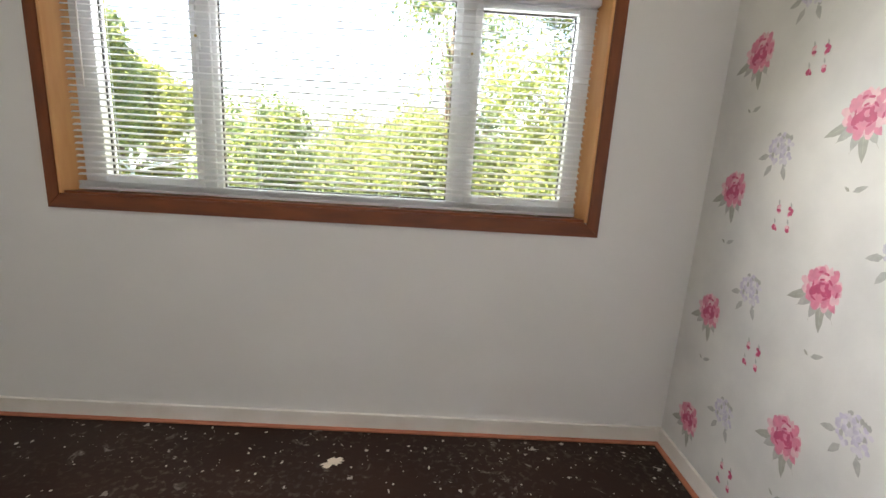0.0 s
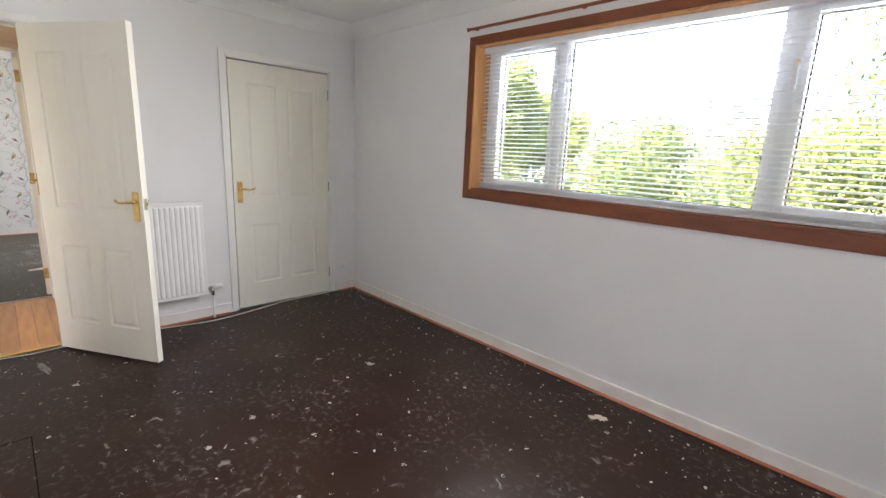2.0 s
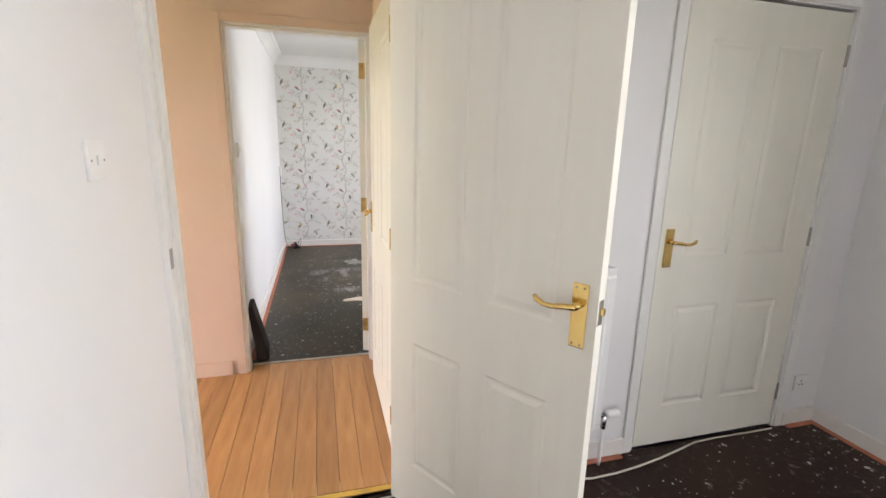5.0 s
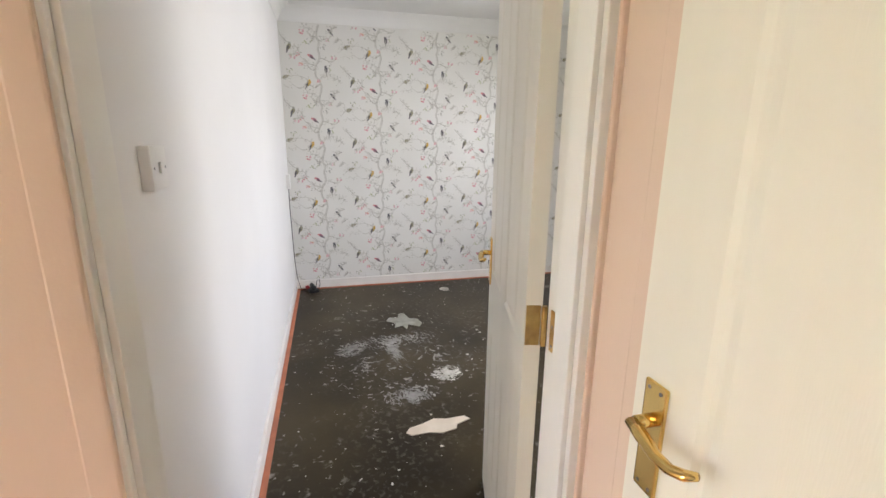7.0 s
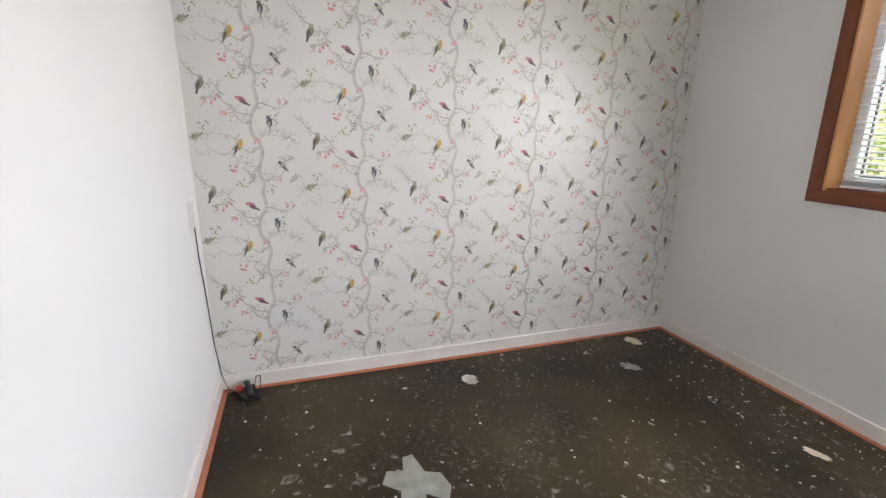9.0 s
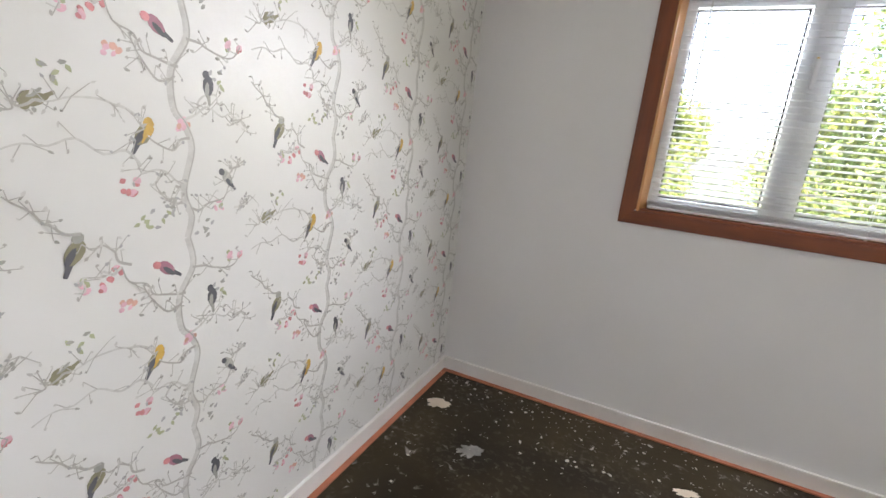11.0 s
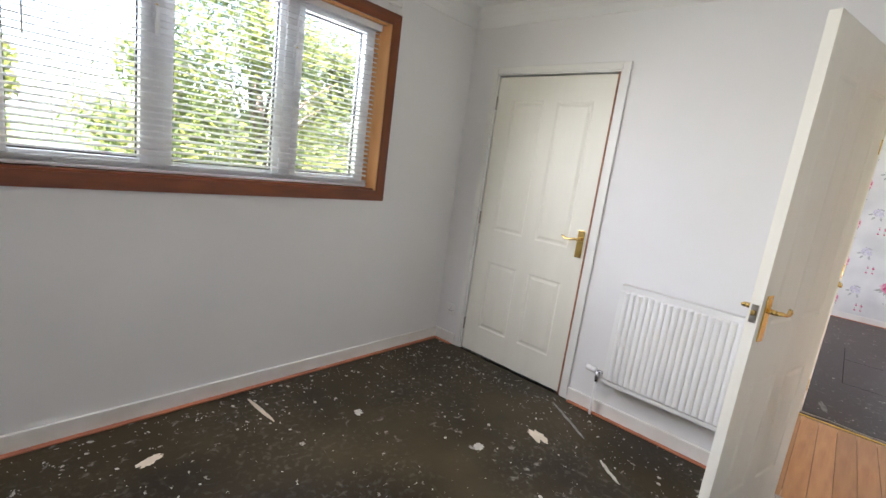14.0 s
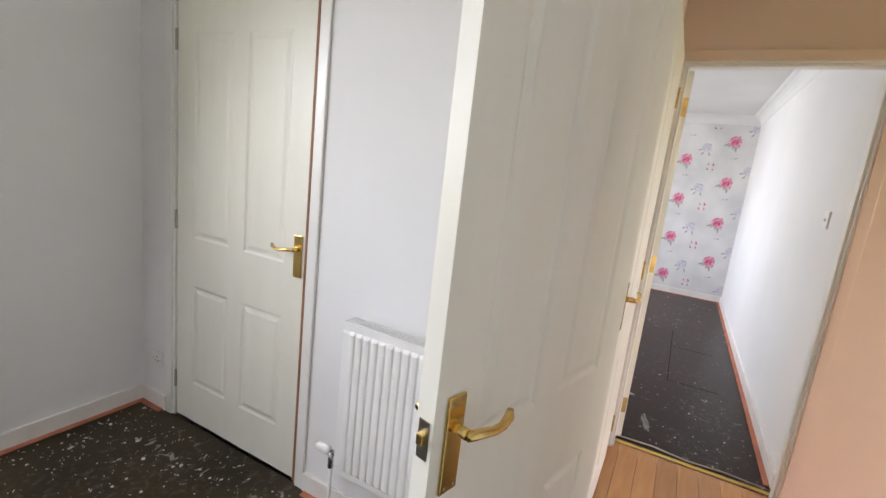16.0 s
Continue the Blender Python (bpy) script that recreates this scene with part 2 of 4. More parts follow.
def box(bm, x0, x1, y0, y1, z0, z1, bevel=0.0, segments=2):
    r = bmesh.ops.create_cube(bm, size=1, matrix=Matrix.Translation(((x0 + x1) / 2, (y0 + y1) / 2, (z0 + z1) / 2)) @ Matrix.Diagonal((x1 - x0, y1 - y0, z1 - z0, 1)))
    if bevel:
        edges = list({e for v in r["verts"] for e in v.link_edges})
        bmesh.ops.bevel(bm, geom=edges, offset=bevel, segments=segments, profile=0.6, affect="EDGES")
    return bm


def B(*a, **k):
    return box(bmesh.new(), *a, **k)


def cyl(bm, p, q, r0, r1=None, n=14):
    p, q = Vector(p), Vector(q)
    d = q - p
    m = Matrix.Translation((p + q) / 2) @ d.to_track_quat("Z", "Y").to_matrix().to_4x4()
    bmesh.ops.create_cone(bm, cap_ends=True, segments=n, radius1=r0, radius2=r0 if r1 is None else r1, depth=d.length, matrix=m)
    return bm


def tube(bm, pts, r, n=8, flat=1.0):
    """A round bar swept along points; r may be one radius or one for each point."""
    pts = [Vector(p) for p in pts]
    rings = []
    for i, p in enumerate(pts):
        d = (pts[min(i + 1, len(pts) - 1)] - pts[max(i - 1, 0)]).normalized()
        a = d.orthogonal().normalized() if abs(d.z) > 0.95 else d.cross(Vector((0, 0, 1))).normalized()
        c = d.cross(a).normalized()
        rad = r[i] if isinstance(r, (list, tuple)) else r
        rings.append([bm.verts.new(p + a * math.cos(k * math.tau / n) * rad + c * math.sin(k * math.tau / n) * rad * flat) for k in range(n)])
    for u, v in zip(rings, rings[1:]):
        for k in range(n):
            bm.faces.new((u[k], u[(k + 1) % n], v[(k + 1) % n], v[k]))
    bm.faces.new(list(reversed(rings[0])))
    bm.faces.new(rings[-1])
    bmesh.ops.recalc_face_normals(bm, faces=bm.faces)
    return bm


def wall(axis, a0, a1, c0, c1, z0, z1, holes):
    """A wall along 'x' or 'y' from a0 to a1, from c0 to c1 in thickness, with holes (h0, h1, low, high) right through it."""
    bm = bmesh.new()

    def put(s, e, lo, hi):
        if e - s > 1e-4 and hi - lo > 1e-4:
            box(bm, *((s, e, c0, c1) if axis == "x" else (c0, c1, s, e)), lo, hi)

    at = a0
    for h0, h1, lo, hi in sorted(holes):
        put(at, h0, z0, z1)
        put(h0, h1, z0, lo)
        put(h0, h1, hi, z1)
        at = h1
    put(at, a1, z0, z1)
    bmesh.ops.remove_doubles(bm, verts=bm.verts, dist=1e-5)
    return bm


def ring(bm, x0, x1, y0, y1, profile):
    """A mitred moulding round the inside of a room: profile points are (out from the wall, height)."""
    loops = [[bm.verts.new(v) for v in ((x0 + d, y0 + d, z), (x1 - d, y0 + d, z), (x1 - d, y1 - d, z), (x0 + d, y1 - d, z))] for d, z in profile]
    for u, v in zip(loops, loops[1:]):
        for k in range(4):
            bm.faces.new((u[k], u[(k + 1) % 4], v[(k + 1) % 4], v[k]))
    bmesh.ops.recalc_face_normals(bm, faces=bm.faces)
    return bm


# ---- plan ----
AX0, AX1, BX0, BX1 = -2.80, 1.60, -7.54, -4.102
Y0, YN = -0.845, 2.16
HX0, HX1, HY0, HY1 = -3.98, -2.91, -2.6, -0.035
CEIL, COVE = 2.42, 2.317
WIN_A = (-1.302, 1.076, 1.114, 2.088)
WIN_B = (-6.634, -4.876, 1.132, 2.118)
DOOR_A = (-0.845, -0.055, 0.0, 2.01)
DOOR_B = (-0.835, -0.035, 0.0, 2.005)
CUP_A = (1.005, 1.905, 0.0, 2.015)
CUP_B = (1.023, 1.916, 0.0, 2.015)

# ---- structure ----
structure("floor_1", B(AX0 - 0.05, AX1 + 0.1, Y0 - 0.05, YN + 0.1, -0.1, 0), FLOOR_A, "dark brown bare floor spattered with paint", "floor")
structure("floor_2", B(BX0 - 0.1, BX1 + 0.07, Y0 - 0.05, YN + 0.1, -0.1, 0), FLOOR_B, "dark bare floor with white plaster smears", "floor")
structure("wall_north", wall("x", BX0 - 0.3, AX1 + 0.3, YN, YN + 0.26, -0.1, 2.6, [WIN_A, WIN_B]), WHITE_WALL, "plain white painted window wall", "wall")
structure("wall_east", B(AX1, AX1 + 0.3, Y0 - 0.3, YN, -0.1, 2.6), PAPER_A, "wall papered with pink flowers on white", "wall")
wall_west = structure("wall_west", B(BX0 - 0.3, BX0, Y0 - 0.3, YN, -0.1, 2.6), PAPER_B, "wall papered with branches and blossoms", "wall")
wall_east = bpy.data.objects["wall_east"]
structure("wall_south_1", B(AX0 - 0.0, AX1, Y0 - 0.3, Y0, -0.1, 2.6), WHITE_WALL, "plain white painted wall", "wall")
structure("wall_south_2", B(BX0, BX1 + 0.0, Y0 - 0.3, Y0, -0.1, 2.6), WHITE_WALL, "plain white painted wall", "wall")
structure("wall_partition_1", wall("y", Y0 - 0.3, YN, AX0 - 0.055, AX0, -0.1, 2.6, [(DOOR_A[0], DOOR_A[1], 0, DOOR_A[3]), (CUP_A[0], CUP_A[1], 0, CUP_A[3])]), WHITE_WALL, "white painted partition with two doorways", "wall")
structure("wall_partition_2", wall("y", Y0 - 0.3, YN, BX1, BX1 + 0.07, -0.1, 2.6, [(DOOR_B[0], DOOR_B[1], 0, DOOR_B[3]), (CUP_B[0], CUP_B[1], 0, CUP_B[3])]), WHITE_WALL, "white painted partition with two doorways", "wall")
structure("wall_hall_east", wall("y", HY0, HY1 + 0.03, HX1, AX0 - 0.055, -0.1, 2.6, [(DOOR_A[0], DOOR_A[1], 0, DOOR_A[3])]), PEACH, "peach painted hall wall", "wall")
structure("wall_hall_west", wall("y", HY0, HY1 + 0.03, BX1 + 0.07, HX0, -0.1, 2.6, [(DOOR_B[0], DOOR_B[1], 0, DOOR_B[3])]), PEACH, "peach painted hall wall", "wall")
structure("wall_hall_north", B(HX0, HX1, HY1, HY1 + 0.06, -0.1, 2.6), PEACH, "peach painted end wall of the hall", "wall")
# the opening is invented and out of view, made for the hall's fill lamp
structure("wall_hall_south", wall("x", HX0 - 0.1, HX1 + 0.1, HY0 - 0.1, HY0, -0.1, 2.6, [(-3.86, -3.02, 0.0, 2.05)]), PEACH, "peach painted far end of the hall with an added, unseen opening", "wall")
structure("wall_cupboard_back", B(HX0 + 0.5, HX0 + 0.56, HY1 + 0.06, YN, -0.1, 2.6), WHITE_WALL, "plain dividing wall between the cupboards", "wall")
structure("ceiling", B(BX0 - 0.3, AX1 + 0.3, HY0 - 0.1, YN + 0.26, CEIL, CEIL + 0.16), CEILING, "flat white painted ceiling", "ceiling")
COVE_PROFILE = [(0.0, COVE - 0.004), (0.006, COVE), (0.012, COVE + 0.012), (0.024, COVE + 0.036), (0.043, COVE + 0.062), (0.068, COVE + 0.083), (0.088, COVE + 0.092), (0.098, CEIL - 0.004), (0.102, CEIL + 0.002)]
structure("coving_1", ring(bmesh.new(), AX0, AX1, Y0, YN, COVE_PROFILE), CEILING, "white plaster coving", "coving")
structure("coving_2", ring(bmesh.new(), BX0, BX1, Y0, YN, COVE_PROFILE), CEILING, "white plaster coving", "coving")


def runs(name, segments, profile_depth, height, mat, label, category, kind="structure", lift=0.0, bevel=0.004):
    """Straight lengths laid along walls: (axis, from, to, wall line, side)."""
    for ax, s, e, line, side in segments:
        a, b = sorted((line, line + side * profile_depth))
        bm = B(*((s, e, a, b) if ax == "x" else (a, b, s, e)), lift, height, bevel=bevel)
        tagged(part(name, bm, mat), label, category, kind=kind)


SEG_A = [("x", AX0, AX1, YN, -1), ("y", Y0, YN - 0.016, AX1, -1), ("x", AX0 + 0.03, AX1 - 0.016, Y0, 1),
         ("y", -0.03, CUP_A[0] - 0.035, AX0, 1), ("y", CUP_A[1] + 0.035, YN - 0.016, AX0, 1)]
SEG_B = [("x", BX0, BX1, YN, -1), ("y", Y0, YN - 0.016, BX0, 1), ("x", BX0 + 0.016, BX1 - 0.03, Y0, 1),
         ("y", 0.0, CUP_B[0] - 0.035, BX1, -1), ("y", CUP_B[1] + 0.035, YN - 0.016, BX1, -1)]
SEG_H = [("y", HY0, -0.9, HX0, 1), ("y", HY0, -0.9, HX1, -1), ("x", HX0, HX1, HY1, -1)]
runs("baseboard", SEG_A + SEG_B, 0.016, 0.082, SKIRT, "white painted skirting board", "baseboard")
runs("baseboard", SEG_H, 0.014, 0.09, PEACH, "peach painted skirting board", "baseboard")
inset = lambda segs: [(ax, s + 0.017, e - 0.017, line + side * 0.017, side) for ax, s, e, line, side in segs]
runs("carpet_gripper", inset(SEG_A) + inset(SEG_B), 0.026, 0.008, GRIPPER, "worn reddish wooden carpet gripper strip along the skirting", "gripper strip", kind="structure", lift=0.0005, bevel=0.002)

# ---- windows ----
def picture_board(along, length, width, thick, mitre):
    """One board of a mitred surround: lies in x-z, thick towards -y, its outer edge at z 0."""
    bm = bmesh.new()
    p = [(0, 0), (length, 0), (length - mitre, width), (mitre, width)]
    f = [bm.verts.new((x, 0, z)) for x, z in p]
    k = [bm.verts.new((x, -thick, z)) for x, z in p]
    bm.faces.new(f)
    bm.faces.new(list(reversed(k)))
    for i in range(4):
        bm.faces.new((f[i], k[i], k[(i + 1) % 4], f[(i + 1) % 4]))
    bmesh.ops.recalc_face_normals(bm, faces=bm.faces)
    bmesh.ops.bevel(bm, geom=[e for e in bm.edges if all(v.co.y < -thick / 2 for v in e.verts)], offset=0.004, segments=2, affect="EDGES")
    return bm


def window(name, hole, plane, panes, outer, handles, splay):
    """Surround of stained boards, varnished reveal, plastic frame with two opening sashes and one fixed light."""
    x0, x1, z0, z1 = hole
    ox0, ox1, oz0, oz1 = outer
    root = thing(name, Matrix.Identity(4), "white plastic window with stained timber surround", "window", kind="structure")
    y = YN
    for lab, m, length, w, mi in (("sill_board", pose(ox0, y - 0.001, oz0), ox1 - ox0, z0 - oz0, z0 - oz0), ("head_board", pose(ox1, y - 0.001, oz1, 0, 180, 0), ox1 - ox0, oz1 - z1, oz1 - z1),
                                  ("side_board", pose(ox0, y - 0.001, oz1, 0, 90, 0), oz1 - oz0, x0 - ox0, x0 - ox0), ("side_board", pose(ox1, y - 0.001, oz0, 0, -90, 0), oz1 - oz0, ox1 - x1, ox1 - x1)):
        part(lab, picture_board(0, length, w, 0.014, mi), WOOD_TRIM, root, "dark stained timber surround board").matrix_basis = m
    f0, f1 = plane - 0.035, plane + 0.035
    t = 0.012
    for nm, a in (("reveal_side", (x0, x0 + t, y - 0.013, f0, z0, z1)), ("reveal_side", (x1 - t, x1, y - 0.013, f0, z0, z1)),
                  ("reveal_head", (x0 + t, x1 - t, y + 0.001, f0, z1 - t, z1)), ("window_sill", (x0 + t, x1 - t, y - 0.004, f0, z0, z0 + t))):
        bm = B(*a, bevel=0.002)
        if nm == "reveal_side":
            # the linings splay inwards towards the frame
            left_side = a[0] == x0
            for v in bm.verts:
                if v.co.y > f0 - 0.01 and (v.co.x > x0 + t / 2 if left_side else v.co.x < x1 - t / 2):
                    v.co.x += splay[0] if left_side else -splay[1]
        part(nm, bm, WOOD_TRIM if nm == "window_sill" else WOOD_REVEAL, root, "varnished timber reveal")
    # outer frame and mullions
    m1, m2 = (panes[0][1] + panes[1][0]) / 2, (panes[1][1] + panes[2][0]) / 2
    e = 0.036
    for nm, a in (("frame_bar", (x0, x0 + e, f0, f1, z0, z1)), ("frame_bar", (x1 - e, x1, f0, f1, z0, z1)), ("frame_bar", (x0 + e, x1 - e, f0, f1, z0, z0 + e)), ("frame_bar", (x0 + e, x1 - e, f0, f1, z1 - e, z1)),
                  ("mullion", (m1 - 0.03, m1 + 0.03, f0, f1, z0 + e, z1 - e)), ("mullion", (m2 - 0.03, m2 + 0.03, f0, f1, z0 + e, z1 - e))):
        part(nm, B(*a, bevel=0.005), UPVC, root, "white plastic frame")
    cells = [(x0 + e, m1 - 0.03), (m1 + 0.03, m2 - 0.03), (m2 + 0.03, x1 - e)]
    for i, ((c0, c1), (p0, p1, q0, q1)) in enumerate(zip(cells, panes)):
        deep = f0 - 0.012 if i != 1 else f0 + 0.012
        bar = lambda *a: part("sash_bar", B(*a, bevel=0.005), UPVC, root, "white plastic sash")
        bar(c0 - 0.004, p0, deep, f1 - 0.004, z0 + e - 0.004, z1 - e + 0.004)
        bar(p1, c1 + 0.004, deep, f1 - 0.004, z0 + e - 0.004, z1 - e + 0.004)
        bar(p0, p1, deep, f1 - 0.004, z0 + e - 0.004, q0)
        bar(p0, p1, deep, f1 - 0.004, q1, z1 - e + 0.004)
        g = 0.006
        gask = bmesh.new()
        for a in ((p0, p0 + g, q0, q1), (p1 - g, p1, q0, q1), (p0 + g, p1 - g, q0, q0 + g), (p0 + g, p1 - g, q1 - g, q1)):
            box(gask, a[0], a[1], plane - 0.004, plane + 0.012, a[2], a[3])
        part("gasket", gask, BLACK, root, "black rubber glazing gasket")
        pane = part("pane", B(p0, p1, plane + 0.002, plane + 0.008, q0, q1), GLASS, root, "clear glass pane")
        pane.visible_shadow = False
    for hx, hz in handles:
        h = part("window_handle", box(B(hx - 0.013, hx + 0.013, f0 - 0.028, f0 - 0.012, hz - 0.035, hz + 0.035, bevel=0.005), hx - 0.009, hx + 0.009, f0 - 0.05, f0 - 0.026, hz - 0.10, hz + 0.012, bevel=0.006), UPVC, root, "white window handle with brass keyhole")
        part("keyhole", cyl(bmesh.new(), (hx, f0 - 0.029, hz + 0.02), (hx, f0 - 0.026, hz + 0.02), 0.006), BRASS, h, "brass lock barrel")
    return root


PA, PB = 2.29, 2.27
window("window_1", WIN_A, PA, [(-1.148, -0.735, 1.194, 2.02), (-0.627, 0.422, 1.165, 2.045), (0.54, 0.958, 1.194, 2.012)], (-1.36, 1.132, 1.048, 2.146), [(-0.70, 1.80), (0.50, 1.80)], (0.05, 0.035))
window("window_2", WIN_B, PB, [(-6.552, -6.135, 1.202, 2.042), (-6.00, -5.52, 1.197, 2.047), (-5.395, -4.999, 1.202, 2.042)], (-6.706, -4.806, 1.068, 2.186), [(-6.08, 1.82), (-5.44, 1.82)], (0.03, 0.055))


def blind(hole, y, cords):
    """Venetian blind hanging in the reveal, slats open."""
    x0, x1, z0, z1 = hole
    x0, x1 = x0 + 0.042, x1 - 0.042
    root = thing("venetian_blind", pose(x0, y, z0), "white venetian blind lowered with its slats open", "blind", "window blinds")
    w, h = x1 - x0, z1 - z0 - 0.014
    part("head_rail", B(0, w, -0.02, 0.02, h - 0.036, h, bevel=0.003), SLAT, root, "white metal head rail")
    part("bottom_rail", B(0.004, w - 0.004, -0.014, 0.014, 0.016, 0.03, bevel=0.005), SLAT, root, "white bottom rail")
    bm = bmesh.new()
    prof = [(-0.0125, -0.0016), (-0.006, 0.0006), (0.0, 0.0014), (0.006, 0.0006), (0.0125, -0.0016)]
    rows = [[bm.verts.new((x, yy, zz + dz)) for yy, zz in prof] for x, dz in ((0.006, 0), (w - 0.006, 0))]
    low = [[bm.verts.new((x, yy, zz - 0.0007)) for yy, zz in prof] for x in (0.006, w - 0.006)]
    for a, b in ((rows[0], rows[1]), (low[1], low[0])):
        for i in range(4):
            bm.faces.new((a[i], b[i], b[i + 1], a[i + 1]))
    for i in (0, 4):
        bm.faces.new((rows[0][i], rows[1][i], low[1][i], low[0][i]))
    bmesh.ops.recalc_face_normals(bm, faces=bm.faces)
    me = mesh_of(bm, SLAT, "slat", True)
    z = 0.032
    for k in range(5):
        shared("slat", me, root, pose(0, 0, z))
        z += 0.0055
    rng = random.Random(3)
    pitch = (h - 0.05 - z) / round((h - 0.05 - z) / 0.0272)
    while z < h - 0.045:
        z += pitch
        shared("slat", me, root, pose(0, rng.uniform(-0.001, 0.001), z, 22 + rng.uniform(-2, 2), 0, 0))
    for c in cords:
        for dy in (-0.0135, 0.0135):
            part("ladder_cord", B(c * w - 0.0008, c * w + 0.0008, dy - 0.0006, dy + 0.0006, 0.03, h - 0.03), SLAT, root)
        part("cord_button", cyl(bmesh.new(), (c * w, -0.008, 0.012), (c * w, -0.008, 0.017), 0.006), PLASTIC, root)
    part("tilt_wand", cyl(bmesh.new(), (0.09, -0.03, h - 0.5), (0.09, -0.026, h - 0.03), 0.0035, n=8), PLASTIC, root, "clear plastic tilt wand")
    return root


blind(WIN_A, 2.215, (0.08, 0.36, 0.64, 0.92))
blind(WIN_B, 2.205, (0.1, 0.5, 0.9))
# curtain tracks over the windows
def curtain_track(x0, x1, z, mat, label):
    root = thing("curtain_track", pose(x0, YN, z), label, "curtain track")
    w = x1 - x0
    part("track", B(0, w, -0.045, -0.03, -0.008, 0.008, bevel=0.003), mat, root)
    for k in range(4):
        x = 0.06 + (w - 0.12) * k / 3
        part("bracket", B(x - 0.01, x + 0.01, -0.032, 0.0, -0.006, 0.006, bevel=0.001), mat, root)
    for x in (0.0, w - 0.008):
        part("end_stop", B(x, x + 0.008, -0.05, -0.026, -0.012, 0.012, bevel=0.003), mat, root)


curtain_track(-1.36, 1.14, 2.188, WOOD_TRIM, "thin brown curtain track above the window")
curtain_track(-6.70, -4.84, 2.228, PLASTIC, "white plastic curtain track above the window")

# ---- doors ----
def leaf_mesh(width, height, thick):
    """A four-panel moulded door leaf: x along its width, y through it."""
    bm = bmesh.new()
    mx = width * 0.15
    gap = 0.095
    pw = (width - 2 * mx - gap) / 2
    xs = [0, mx, mx + pw, mx + pw + gap, width - mx, width]
    zs = [0, 0.20, 0.70, 0.93, 1.82, height]
    for y, flip in ((0, False), (thick, True)):
        grid = [[bm.verts.new((x, y, z)) for x in xs] for z in zs]
        panels = []
        for j in range(5):
            for i in range(5):
                q = [grid[j][i], grid[j][i + 1], grid[j + 1][i + 1], grid[j + 1][i]]
                f = bm.faces.new(list(reversed(q)) if flip else q)
                if i in (1, 3) and j in (1, 3):
                    panels.append(f)
        bm.normal_update()
        for t, d in ((0.014, -0.0045), (0.012, 0.0), (0.022, 0.004)):
            bmesh.ops.inset_individual(bm, faces=panels, thickness=t, depth=d)
    outer = [(0, 0), (width, 0), (width, height), (0, height)]
    v = bm.verts
    v.ensure_lookup_table()
    front = [bm.verts.new((x, 0, z)) for x, z in outer]
    back = [bm.verts.new((x, thick, z)) for x, z in outer]
    for i in range(4):
        bm.faces.new((front[i], back[i], back[(i + 1) % 4], front[(i + 1) % 4]))
    bmesh.ops.remove_doubles(bm, verts=[q for q in bm.verts if q.co.z < 1e-6 or q.co.z > height - 1e-6], dist=1e-5)
    bmesh.ops.recalc_face_normals(bm, faces=bm.faces)
    return bm


def lever(parent, x, z, y, side, towards):
    """Brass lever on a long back plate; side -1/1 is the face's outward direction in y, towards the way that the lever points in x."""
    plate = part("back_plate", B(x - 0.021, x + 0.021, min(y, y + side * 0.006), max(y, y + side * 0.006), z - 0.115, z + 0.055, bevel=0.0028), BRASS, parent, "polished brass back plate")
    bm = bmesh.new()
    tube(bm, [(x, y + side * 0.004, z), (x, y + side * 0.03, z)], 0.0095, 12)
    tube(bm, [(x - towards * 0.004, y + side * 0.034, z), (x + towards * 0.025, y + side * 0.04, z - 0.002), (x + towards * 0.055, y + side * 0.043, z - 0.008), (x + towards * 0.08, y + side * 0.043, z - 0.008),
              (x + towards * 0.10, y + side * 0.04, z - 0.001), (x + towards * 0.112, y + side * 0.034, z + 0.006)], [0.010, 0.0105, 0.009, 0.0085, 0.009, 0.006], 12, 0.75)
    part("door_handle", bm, BRASS, parent, "polished brass lever handle", True)
    for dz in (-0.105, 0.045):
        for dx in (-0.011, 0.011):
            part("screw", cyl(bmesh.new(), (x + dx, y + side * 0.0055, z + dz), (x + dx, y + side * 0.007, z + dz), 0.003, n=8), STEEL, plate)


def door(name, hinge, angle, width, height, handle_z, flip, label, hinge_mat=None):
    """A leaf hung at hinge; local x runs from the hinge to the lock edge."""
    root = thing(name, pose(hinge[0], hinge[1], 0.012, 0, 0, angle), label, "door", kind="structure")
    t = 0.036
    y0 = -t if not flip else 0.0
    lf = part("leaf", leaf_mesh(width, height, t), DOOR, root, "white four-panel moulded door leaf")
    lf.matrix_basis = pose(0, y0, 0)
    lever(root, width - 0.046, handle_z + 0.012, y0 - 0.0005, -1, -1)
    lever(root, width - 0.046, handle_z + 0.012, y0 + t + 0.0005, 1, -1)
    lp = part("latch_plate", B(width, width + 0.0015, y0 + t / 2 - 0.011, y0 + t / 2 + 0.011, handle_z - 0.035, handle_z + 0.03), STEEL, root, "worn metal latch plate")
    part("latch_bolt", B(width, width + 0.011, y0 + t / 2 - 0.006, y0 + t / 2 + 0.006, handle_z - 0.008, handle_z + 0.01, bevel=0.002), BRASS, lp, "brass latch bolt")
    for hz in (0.19, 1.0, 1.80):
        hg = part("hinge", cyl(bmesh.new(), (-0.004, 0.004 if not flip else -0.004, hz - 0.045), (-0.004, 0.004 if not flip else -0.004, hz + 0.045), 0.006), hinge_mat or OLD_BRASS, root, "worn butt hinge")
        part("hinge_leaf", B(-0.002, 0.0, y0 + 0.004, y0 + t - 0.002, hz - 0.045, hz + 0.045), hinge_mat or OLD_BRASS, hg)
    return root


